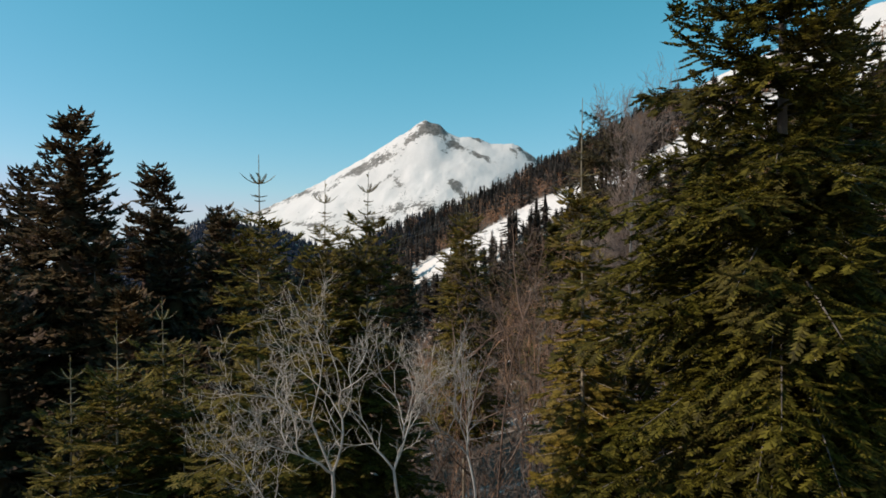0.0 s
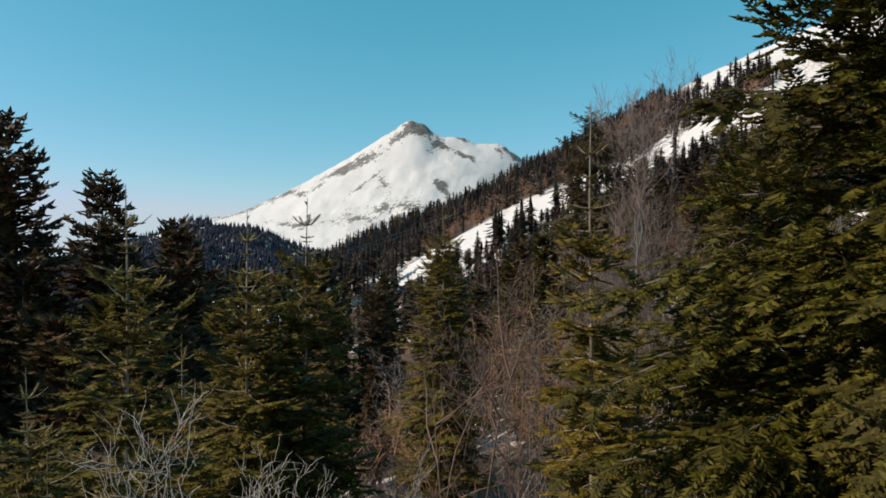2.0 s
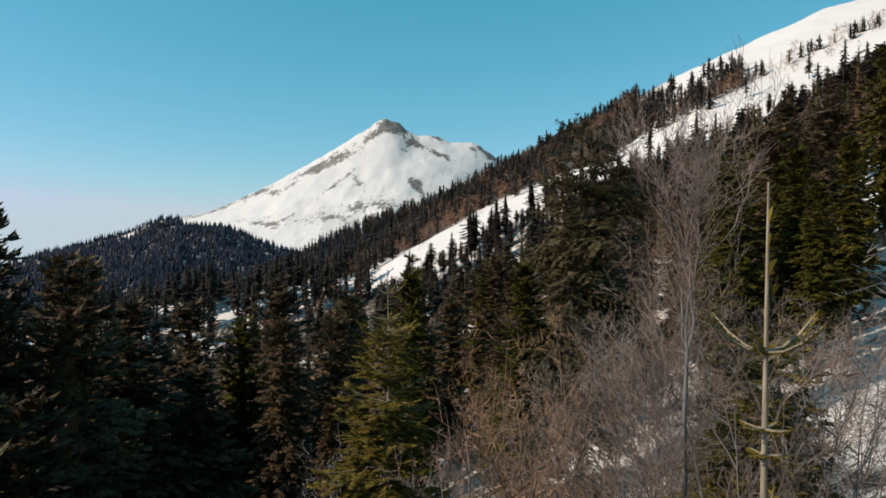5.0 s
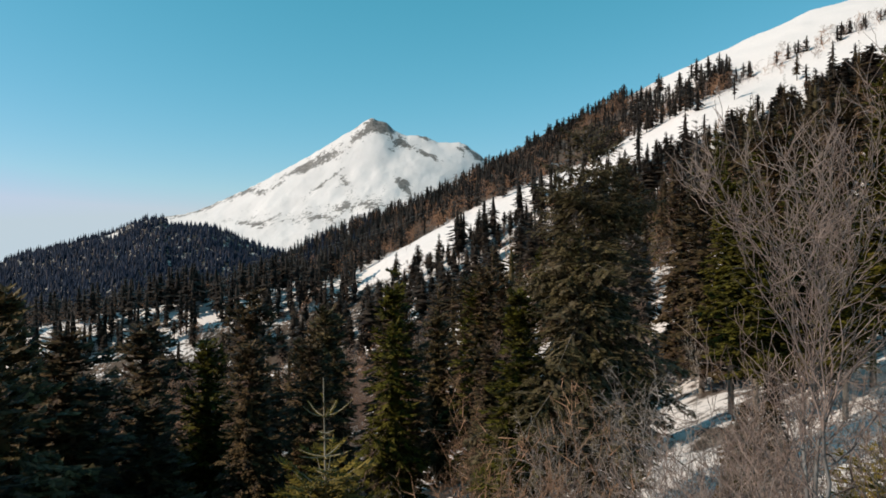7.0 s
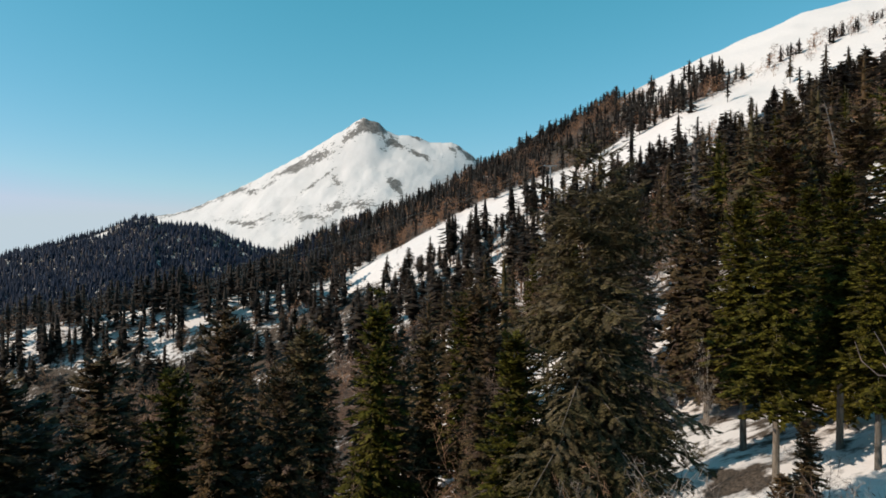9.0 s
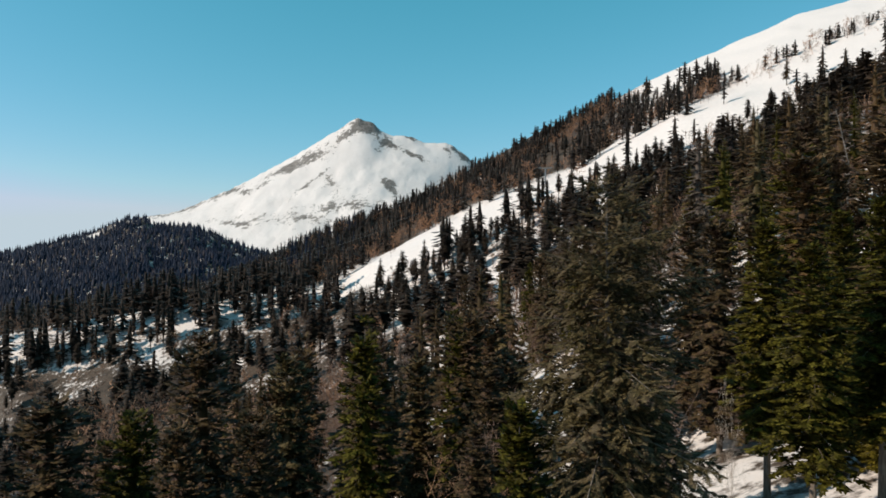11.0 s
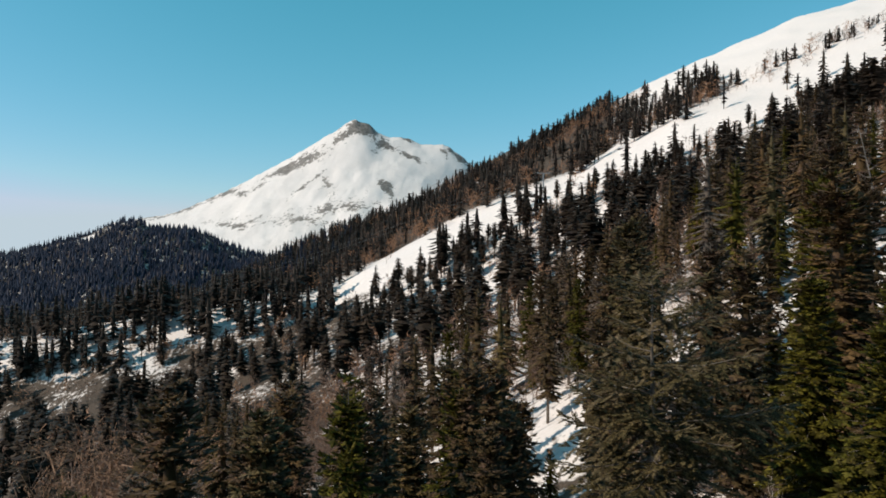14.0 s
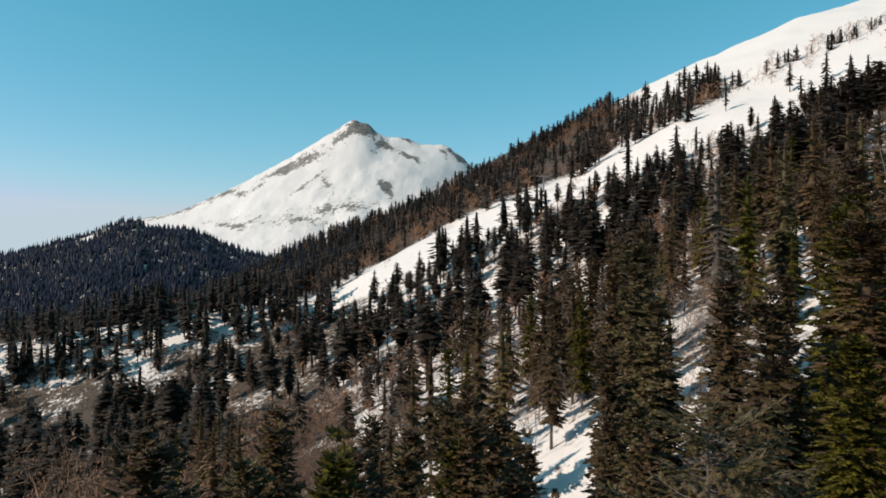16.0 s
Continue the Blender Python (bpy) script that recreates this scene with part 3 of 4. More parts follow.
def forking(seed, height, bole, spread, girth, levels=7, lift=0.10, thin=0.0024, shrink=0.76, first=0.31, slim=0.58, side=0.6):
    """A small tree whose stem divides again and again into crooked, upturned twigs."""
    g = np.random.default_rng(seed)
    wood, fuzz = Bits(), Bits()

    def grow(p, way, length, r, level):
        n = 4 if level < 3 else 3
        pts, d = [np.array(p, float)], np.array(way, float)
        for _ in range(n):
            d = unit(d + g.normal(0, 0.13 + 0.02 * level, 3) + np.array([0, 0, lift]))
            pts.append(pts[-1] + d * length / n)
        pts = np.array(pts)
        (wood if level < 2 else fuzz).tube(pts, np.linspace(r, max(r * 0.70, thin * 0.7), n + 1), 6 if level < 2 else 4 if level < 4 else 3)
        if level + 1 >= levels:
            return
        turn = g.random() * 6.28
        kids = 3 if level in (0, 1) or g.random() < 0.25 else 2
        u = unit(np.cross(d, (0.3, 0.8, 0.52)))
        w = np.cross(d, u)
        for k in range(kids):
            a = turn + k * 6.283 / kids + g.normal(0, 0.3)
            lean = spread * g.uniform(0.55, 1.25) * (1.25 if level == 0 else 1.0)
            grow(pts[-1], unit(d + lean * (math.cos(a) * u + math.sin(a) * w)), length * shrink * g.uniform(0.75, 1.2), max(r * slim, thin), level + 1)
        for q in range(1, n):                                   # short side twigs
            if level > 0 and g.random() < side:
                a = g.random() * 6.28
                grow(pts[q], unit(d * 0.8 + 0.8 * (math.cos(a) * u + math.sin(a) * w)), length * 0.6 * g.uniform(0.6, 1.1), max(r * 0.45, thin), max(level + 2, levels - 2))

    stem = np.array([(0, 0, -0.8), (0.04, 0.02, height * bole * 0.5), (0, 0, height * bole)])
    wood.tube(stem, (girth * 1.6, girth * 1.25, girth), 7)
    grow(stem[-1], (0.02, 0, 1), height * (1 - bole) * first, girth * 0.95, 0)
    return wood, fuzz


for seed, x, y, top, bole, spread, girth in ((171, -1.34, 8.0, -0.85, 0.79, 1.0, 0.032), (72, -0.46, 8.1, -1.05, 0.81, 0.55, 0.026), (77, 0.42, 8.9, -1.2, 0.81, 0.55, 0.022), (175, -2.05, 8.15, -1.5, 0.80, 0.95, 0.016)):
    base = foot(x, y)
    bare_thing("bare_tree", forking(seed, top - base, bole, spread, girth), (M_WHITE, M_WHITE), (x, y, base), 0, PALE, "leafless trees")
leafless("bare_tree", 73, 0.5, 16.8, 0.2, (M_TWIG, M_TWIG), BROWN, stems=3, spread=0.4, levels=5, twigs=7, fork=0.35, girth=0.007, reach=0.26)
BIRCH = "leafless birch with a pale mottled trunk"
for seed, x, y, top, bole, spread, girth in ((74, 5.45, 19.9, 4.9, 0.66, 0.27, 0.042), (76, 5.6, 21.0, 1.6, 0.58, 0.36, 0.030), (78, 6.0, 20.3, 3.0, 0.62, 0.34, 0.034), (79, 5.9, 19.3, 0.4, 0.55, 0.40, 0.026), (80, 4.85, 20.6, 1.4, 0.60, 0.34, 0.028)):
    base = foot(x, y)
    bare_thing("birch_tree", forking(seed, top - base, bole, spread, girth, levels=8, lift=0.12, thin=0.0038, shrink=0.79, first=0.235, slim=0.55, side=0.8), (M_BIRCH, M_FINE), (x, y, base), 0, BIRCH, "leafless trees")


# ---- forest on the slopes ----
rng = np.random.default_rng(5)
FORMS = ((3.3, M_DARK, 2.5, 0.6), (3.0, M_FIR, 2.0, 0.72), (2.7, M_DARK, 4.0, 0.5), (3.5, M_FIR, 2.5, 0.6), (2.8, M_DARK, 3.0, 0.7), (2.6, M_GREY, 4.0, 0.5), (3.2, M_OLD, 1.5, 0.65), (2.9, M_FIR, 5.5, 0.75))
NEAR_KINDS = [(fir(100 + k, 20.0, r, crown=c, whorl=0.80, boughs=6, detail="tuft", twig=0.85, shape=s, droop=0.3, gap=0.10, core=0.22, pack=0.66, rise0=0.5, lumps=0.45, ruffle=0.30, loose=0.5), mat) for k, (r, mat, c, s) in enumerate(FORMS)]
CLOSE_KINDS = [(fir(130 + k, 20.0, r, crown=c, whorl=0.62, boughs=8, detail="tuft", twig=0.66, shape=s, droop=0.32, gap=0.10, core=0.20, pack=0.70, rise0=0.5, lumps=0.42, ruffle=0.30, loose=0.5), mat) for k, (r, mat, c, s) in enumerate(FORMS)]
FAR_KINDS = [(fir(150 + k, 20.0, r, crown=c, whorl=0.8, boughs=6, detail="frond", shape=s, droop=0.3, gap=0.10, core=0.26, rise0=0.4, lumps=0.55, loose=0.6), mat) for k, (r, mat, c, s) in enumerate(FORMS)]
FIR_LABELS = {M_DARK.name: "dark green conifer with a ragged columnar crown", M_FIR.name: "olive green conifer with a full conical crown", M_OLD.name: "grey-green old conifer with heavy hanging boughs", M_GREY.name: "grey lichen-hung conifer with thin boughs"}
MODELS = {}


def slope_fir(x, y, top=None, height=None, kind=0, close=1, wide=1.0):
    z = foot(x, y)
    h = height if top is None else top - z
    size = (wide * h / 20, wide * h / 20, h / 20)
    key = (kind, close)
    if key in MODELS:
        ob = copy_thing(MODELS[key], pose(x, y, z, 0, 0, rng.uniform(0, 360)))
    else:
        (wood, green), mat = (FAR_KINDS, NEAR_KINDS, CLOSE_KINDS)[close][kind]
        ob = MODELS[key] = tree_thing("fir_tree", wood, green, M_FIRBARK, mat, (x, y, z), 0, FIR_LABELS[mat.name], "firs on the slope")
    ob.scale = size
    return ob


# firs that stand out: place, height of the top, kind, breadth
OUT = ((10.1, 67.6, -1.5, 0, 1.1), (2.2, 74.7, -0.4, 4, 1.1), (-5.2, 95.4, -5.2, 2, 1), (7.0, 90.7, -3.4, 4, 1), (6.1, 81.9, -3.7, 6, 1.1), (-5.3, 78.3, -4.2, 0, 1.2),
       (30.1, 140.7, -5.5, 1, 0.9), (42.6, 91.9, 9.7, 4, 1), (41.3, 72.6, 9.8, 1, 1.05), (39.5, 79.7, 14.4, 3, 1), (68.0, 123.0, 21.4, 0, 1), (58.7, 102.9, 17.4, 3, 1),
       (39.2, 95.8, 10.8, 5, 1.1), (64.5, 132.4, 11.5, 2, 1), (16.1, 141.6, -4.0, 1, 1), (9.7, 72.1, 1.2, 2, 1), (-12.0, 80.8, -1.5, 0, 1.15), (-6.6, 110.0, -5.5, 4, 1),
       (1.8, 69.6, 1.0, 1, 1), (-4.4, 76.6, -2.6, 6, 1), (-12.4, 65.4, -8.2, 0, 1.2), (-14.4, 59.4, -1.9, 0, 1.2), (-13.8, 47.5, -0.9, 0, 1.35), (-15.8, 50.5, -3.0, 0, 1.3), (-11.3, 51.0, -5.0, 0, 1.3), (-16.8, 45.0, -3.5, 0, 1.3), (-17.5, 57.0, -4.5, 0, 1.3), (-13.3, 41.0, 1.6, 6, 1.1),
       (22.0, 50.7, 6.3, 7, 1.15), (6.9, 42.8, 1.3, 1, 1.1), (9.1, 73.1, 0.5, 1, 1), (12.3, 71.9, -1.9, 0, 1.1),
       (3.7, 106.0, -7.0, 2, 1), (0.8, 82.1, -2.5, 4, 1), (26.6, 206.0, -1.7, 2, 1), (-18.0, 52.0, -3.0, 4, 1.1), (-22.0, 60.0, -6.0, 0, 1.1), (35.0, 66.0, 9.0, 0, 1), (26.3, 52.0, 8.5, 7, 1.1), (25.3, 47.8, 5.8, 7, 1.15), (24.8, 58.9, 7.5, 7, 1.15), (28.9, 58.5, 8.2, 1, 1.1), (14.6, 38.0, -2.4, 0, 1.3), (17.6, 41.5, -1.6, 4, 1.2), (12.6, 34.6, -2.6, 1, 1.3), (36.6, 73.6, 14.1, 0, 1.2), (36.8, 64.6, 14.6, 0, 1.2), (29.3, 73.0, 8.7, 0, 1.1), (31.2, 82.1, 9.9, 4, 1.0), (29.3, 51.2, 9.0, 7, 1.1),
       (33.0, 85.0, 6.0, 2, 1), (47.0, 84.0, 15.0, 0, 1), (52.0, 92.0, 14.0, 1, 1), (28.0, 100.0, -3.0, 2, 1))
for x, y, top, kind, wide in OUT:
    slope_fir(x, y, top=top, kind=kind, wide=wide, close=2 if y < 64 else 1)


# firs with bare lower trunks above the small clearing
for u, d, tall, kind in ((962, 108, 19, 0), (985, 94, 17, 2), (1008, 112, 20, 5), (1030, 92, 15, 7), (1046, 106, 18, 4), (1068, 97, 16, 5), (1086, 86, 18, 0), (1108, 93, 19, 6), (1128, 82, 16, 2), (1000, 128, 19, 2), (1055, 124, 18, 0), (1095, 116, 19, 4), (940, 120, 18, 7), (1140, 100, 20, 0)):
    x, y = map(float, from_bearing(u, d))
    slope_fir(x, y, height=tall, kind=kind, close=1, wide=0.95)


# firs in front of the clearing
for u, d, top, kind in ((872, 46, 0.6, 0), (935, 50, -2.2, 4), (1078, 60, 2.4, 2), (830, 58, -0.5, 0)):
    x, y = map(float, from_bearing(u, d))
    slope_fir(x, y, top=top, kind=kind, close=1, wide=1.0)


# conifers standing alone on the upper snowfield
for x, y, top, tall in ((249.3, 496.0, 143.0, 20), (234.3, 389.0, 120.5, 17), (239.4, 347.1, 120.4, 16), (168.0, 330.6, 71.4, 25), (186.6, 295.1, 77.2, 25),
                        (86.9, 419.1, 39.5, 24), (176.0, 322.0, 73.0, 22), (160.0, 336.0, 66.0, 22), (194.0, 300.0, 80.0, 24)):
    slope_fir(x, y, height=max(9.0, min(tall, top - foot(x, y))), kind=(2, 4, 6)[int(x) % 3], close=0, wide=1.35)


def wooded(u, d):
    """How likely a tree stands there, 0 to 1."""
    n = fractal(u / 90, d / 40, 3, 31)
    p = np.where(d < 350, 0.60 + 0.14 * step(650, 450, u) - 0.15 * step(680, 620, u) * step(400, 440, u) * step(255, 285, d) + 0.50 * step(1060, 1180, u) * step(260, 200, d) + 0.32 * step(1080, 1200, u) - 0.14 * step(680, 740, u) * step(1130, 1060, u) * step(220, 250, d) + 1.3 * n, 0.0)
    p = p * (1 - 0.58 * step(440, 480, u) * step(660, 620, u) * step(240, 200, d)) + 0.12 * step(640, 680, u) * step(930, 880, u) * step(230, 200, d)
    p = p * (1 - 0.56 * step(180, 260, u) * step(680, 620, u) * step(80, 110, d) * step(320, 280, d))
    p = np.where((d >= 350) & (d < 430), np.where(u < 600, 0.34 + n - 0.2 * step(385, 400, d), 0.07 + 0.5 * n), p)
    p = np.where((d >= 430) & (d < 700), 0.84 + 1.2 * n, p)
    edge = 402 + 75 * step(1200, 1300, u)
    p = np.where((u > 1000) & (d > edge) & (d < 600), np.maximum(p, 0.80 + 1.1 * n), p)
    run = step(960, 1060, u) * step(335, 350, d) * step(edge + 10, edge - 8, d)
    p = p * (1 - 0.93 * run)
    p = p * (1 - 0.97 * step(1255, 1300, u) * step(420, 470, d))
    p = p * (1 - 0.9 * step(1200, 1300, u) * step(590, 620, d)) + 0.25 * step(1080, 1140, u) * step(1270, 1230, u) * step(500, 530, d)
    return p


def scatter(near, far, low, high, area, seed):
    g = np.random.default_rng(seed)
    cell = math.sqrt(area)
    for dd in np.arange(near, far, cell):
        w = (high - low) / 1207 * dd / cell
        for q in range(int(w)):
            u = low + (high - low) * (q + g.normal(0.5, 0.7)) / w
            e = dd + g.normal(0, 0.6) * cell
            if g.random() < float(wooded(np.array(u), np.array(e))):
                yield u, e, g


def arrays(bits):
    return np.concatenate(bits.v), np.concatenate(bits.f)


def far_fir(seed, radius, crown, boughs, shape, core=0.30):
    """A conifer for the distance, 20 tall: single boughs round a dense uneven middle above a bare foot."""
    g = np.random.default_rng(seed)
    bits = Bits()
    ph = g.uniform(0, 30)
    t = np.sort(g.random(boughs)) ** 0.8
    a = np.arange(boughs) * 2.4 + g.normal(0, 0.5, boughs)
    z = 20 - 0.3 - t * (20 - crown)
    r = radius * np.maximum(t, 0.05) ** shape * (1 - 0.5 * np.clip(t - 0.55, 0, 1) / 0.45) * (1 + 0.9 * value_noise(ph + np.cos(a), ph + np.sin(a) + z / 2.5)) * g.uniform(0.7, 1.2, boughs) + 0.12
    way = np.c_[np.cos(a), np.sin(a), 0.35 - 0.75 * np.minimum(t * 1.6, 1) + g.normal(0, 0.12, boughs)]
    side = np.c_[-np.sin(a), np.cos(a), a * 0]
    w = (r * 0.34 + 0.10) * g.uniform(0.8, 1.3, boughs)
    root = np.c_[a * 0, a * 0, z]
    mid = root + way * (r * 0.6)[:, None] - np.c_[a * 0, a * 0, r * 0.14]
    v = np.stack([root + np.c_[a * 0, a * 0, 0.25 + 0.1 * r], mid + side * w[:, None], root + way * r[:, None], mid - side * w[:, None]], 1).reshape(-1, 3)
    n = np.arange(boughs)[:, None] * 4
    bits.add(v, np.concatenate([n + np.array([[0, 1, 2]]), n + np.array([[0, 2, 3]])]))
    zz = np.linspace(crown * 0.9, 19.0, 7)
    tt = (20 - zz) / (20 - crown)
    bits.tube(np.c_[g.normal(0, 0.08, 7), g.normal(0, 0.08, 7), zz], core * radius * np.clip(tt, 0.03, 1) ** shape * (1 - 0.5 * np.clip(tt - 0.55, 0, 1) / 0.45) * g.uniform(0.6, 1.15, 7), 5)
    bits.tube([(0, 0, -1), (0, 0, crown + 2)], (0.24, 0.16), 4)
    return arrays(bits)


BLADES = [far_fir(200 + k, r * 1.03, c, 130, s) for k, (r, c, s) in enumerate(((2.9, 3.5, 0.6), (2.5, 6, 0.45), (2.2, 7, 0.4), (3.2, 3, 0.65), (2.6, 5, 0.5), (2.0, 8, 0.35)))]
FEW = [far_fir(220 + k, r, c, 26, s) for k, (r, c, s) in enumerate(((3.9, 1, 0.6), (3.4, 2, 0.5), (4.2, 1, 0.65)))]
RIDGE = [far_fir(240 + k, r * 1.03, c, 36, s) for k, (r, c, s) in enumerate(((3.8, 1.5, 0.6), (3.2, 2.5, 0.5), (2.8, 4, 0.42), (4.2, 1.2, 0.65)))]
TWIGGY, BRUSHY = [], []
for k in range(4):
    w, b = bare_tree(310 + k, 12.0, stems=3, spread=0.5, levels=5, twigs=3.3, fork=0.25, girth=0.006, reach=0.36, sliver=0.085, flat=2, sides=3)
    v1, f1 = arrays(w)
    v2, f2 = arrays(b)
    BRUSHY.append((np.vstack([v1, v2]), np.vstack([f1, f2 + len(v1)])))
for k in range(4):
    w, b = bare_tree(300 + k, 12.0, stems=2, spread=0.5, levels=4, twigs=3.6, fork=0.25, girth=0.008, reach=0.36, sliver=0.26, flat=1, sides=3)
    v1, f1 = arrays(w)
    v2, f2 = arrays(b)
    TWIGGY.append((np.vstack([v1, v2]), np.vstack([f1, f2 + len(v1)])))


def joined(spots, shapes, tall, name, mat, label, broad=1.0):
    bits = Bits()
    for x, y, z, h, g in spots:
        v, f = shapes[int(g.integers(len(shapes)))]
        a, s = g.random() * 6.28, h / tall
        w = s * g.uniform(0.85, 1.35) * broad
        c, t = math.cos(a) * w, math.sin(a) * w
        bits.add(np.c_[v[:, 0] * c - v[:, 1] * t + x, v[:, 0] * t + v[:, 1] * c + y, v[:, 2] * s + z], f)
    return tagged(bits.object(name, mat), label, "forest", kind="stuff")


# leafless undergrowth and trees between the firs
BARE_MODELS = []
for k, mat in enumerate((M_TWIG, M_GREYTWIG, M_RUST, M_WHITE)):
    BARE_MODELS.append((bare_tree(320 + k, 8.0, stems=3, spread=0.45, levels=4, twigs=7, fork=0.25, girth=0.006, reach=0.30, sides=4, sliver=0.014, flat=2), mat))
BARE_DONE = {}


def slope_bare(x, y, top=None, height=None, kind=0, wide=1.0):
    z = foot(x, y)
    h = height if top is None else top - z
    if kind in BARE_DONE:
        ob = copy_thing(BARE_DONE[kind], pose(x, y, z, 0, 0, rng.uniform(0, 360)))
    else:
        bits, mat = BARE_MODELS[kind]
        ob = BARE_DONE[kind] = bare_thing("bare_tree", bits, (mat, mat), (x, y, z), 0, ("brown leafless tree with fine twigs", "brown leafless tree with fine twigs", "russet leafless tree with dense twigs", "pale leafless tree with bare twigs")[kind], "leafless trees on the slope")
    ob.scale = (wide * h / 8, wide * h / 8, h / 8)
    return ob


for x, y, top, kind, wide in ((5.9, 33.8, -1.4, 2, 0.9), (3.6, 28.5, 0.2, 2, 0.8), (4.2, 25.0, -0.6, 0, 1.0), (1.8, 23.5, -2.8, 1, 1.0), (-1.8, 20.0, -2.5, 0, 1.0), (7.5, 26.5, 0.5, 0, 1.0),
                              (9.5, 30.0, 0.0, 1, 1.0), (-4.5, 24.0, -5.0, 1, 1.0), (2.0, 32.0, -3.5, 0, 1.0), (-2.5, 33.0, -6.0, 2, 1.0), (8.8, 22.8, 1.5, 1, 0.9), (3.0, 15.5, -0.8, 0, 0.8),
                              (1.4, 13.6, -1.0, 1, 0.8), (-0.6, 20.5, -1.5, 2, 0.9), (2.4, 19.5, 0.8, 0, 0.8), (6.3, 17.0, 0.8, 1, 0.8), (7.4, 20.0, 2.2, 0, 0.8), (-6.0, 30.0, -6.5, 0, 1), (0.5, 40.0, -6.5, 1, 1), (5.5, 52.0, -6.0, 2, 1),
                              (11.0, 27.0, 1.5, 0, 1.0), (7.0, 30.0, -1.5, 0, 1.1), (6.0, 38.5, -3.0, 1, 1.1), (12.0, 45.5, -1.5, 0, 1.0),
                              (9.2, 25.0, 0.6, 1, 0.9), (5.4, 23.3, 0.0, 0, 0.9), (8.0, 34.5, -1.8, 1, 1.0), (3.0, 36.0, -4.5, 1, 1.1), (-1.0, 28.0, -5.0, 0, 1.1), (-5.0, 37.0, -8.0, 1, 1.1),
                              (17.0, 29.0, 4.0, 0, 1.0), (11.8, 22.5, 3.0, 1, 1.0), (10.0, 18.0, 2.0, 0, 1.0),
                              (-3.5, 17.0, -3.2, 0, 0.9), (14.0, 36.0, -3.0, 0, 1.3), (16.5, 39.0, -2.8, 1, 1.3), (19.5, 43.0, -2.6, 0, 1.3), (22.0, 40.0, -1.0, 1, 1.2), (13.0, 32.0, -2.0, 1, 1.2), (8.9, 25.8, 0.2, 1, 1.2), (10.4, 27.6, 0.4, 0, 1.2), (11.9, 30.0, -0.2, 1, 1.3), (12.8, 28.6, 0.8, 0, 1.2), (7.9, 24.3, -0.4, 0, 1.1), (14.0, 31.5, 0.2, 1, 1.3), (13.2, 34.0, -0.8, 0, 1.3), (10.2, 31.5, -1.2, 1, 1.3), (11.0, 33.5, -3.0, 0, 1.4), (15.0, 42.0, -4.0, 1, 1.4), (20.5, 38.0, -2.0, 1, 1.4), (17.5, 33.0, -1.0, 0, 1.3), (23.5, 43.0, -2.0, 0, 1.3), (12.5, 38.5, -4.5, 0, 1.4), (18.5, 36.0, -1.0, 0, 1.2), (1.0, 27.0, -3.0, 1, 1.0), (11.5, 50.0, -3.5, 1, 1), (20.3, 54.6, -0.5, 3, 0.3)):
    slope_bare(x, y, top=top, kind=kind, wide=wide)

firs, bares = 0, 0
rest, rest_bare, rest_rust = [], [], []
for u, d, g in scatter(22, 345, -140, 1720, 44, 1):
    x, y = map(float, from_bearing(u, d))
    if min((x - a) ** 2 + (y - b) ** 2 for a, b, *_ in OUT) < 7 or y < 52 or (x - 25) ** 2 + (y - 99) ** 2 < 40 or (x - 25) ** 2 + (y - 62) ** 2 < 60:
        continue
    z = foot(x, y)
    h = (9 + 15 * g.random() ** 0.8) * (1 + 0.2 * step(150, 280, d) * step(700, 600, u))
    low = 700 if u < 930 else 870 if u < 1065 else 614 - (u - 1065) * 0.75                # nothing close may hide the far side of the valley
    if d < 62:
        h = min(h, VZ - d * (low - 441) / 1207 - z, (-3.0 if x < 8 else 4.0) - z if y < 80 else 99)
    if 60 < u < 360 and d < 130:
        h = min(h, VZ - d * 0.30 - z)
    if 370 < u < 640 and 62 <= d < 150:
        h = min(h, VZ - d * (680 + 40 * g.random() - 441) / 1207 - z)
    if h < 4:
        continue
    if d > 305:
        h *= 0.62 if u < 650 else 0.75
    leafless_here = g.random() < (0.42 if d < 85 and u < 640 else 0.60 if d < 220 and 440 < u < 640 else 0.36 if d < 220 and 640 < u < 900 else 0.42) + 0.06 * float(step(420, 300, u) * step(160, 180, d)) + 0.5 * float(fractal(np.array(u / 120), np.array(d / 45), 2, 47))
    if leafless_here:
        h = min(h, g.uniform(7, 14))
        if d < 110 and bares < 70:
            slope_bare(x, y, height=h, kind=int(g.integers(3)), wide=1.1)
            bares += 1
        else:
            (rest_rust if g.random() < 0.4 else rest_bare).append((x, y, z, h, g))
    elif d < 165 and firs < 240:
        slope_fir(x, y, height=h, kind=int(g.choice(7, p=(0.22, 0.14, 0.2, 0.1, 0.2, 0.05, 0.09))), close=2 if d < 32 else 1 if d < 66 else 0)
        firs += 1
    else:
        rest.append((x, y, z, h, g))
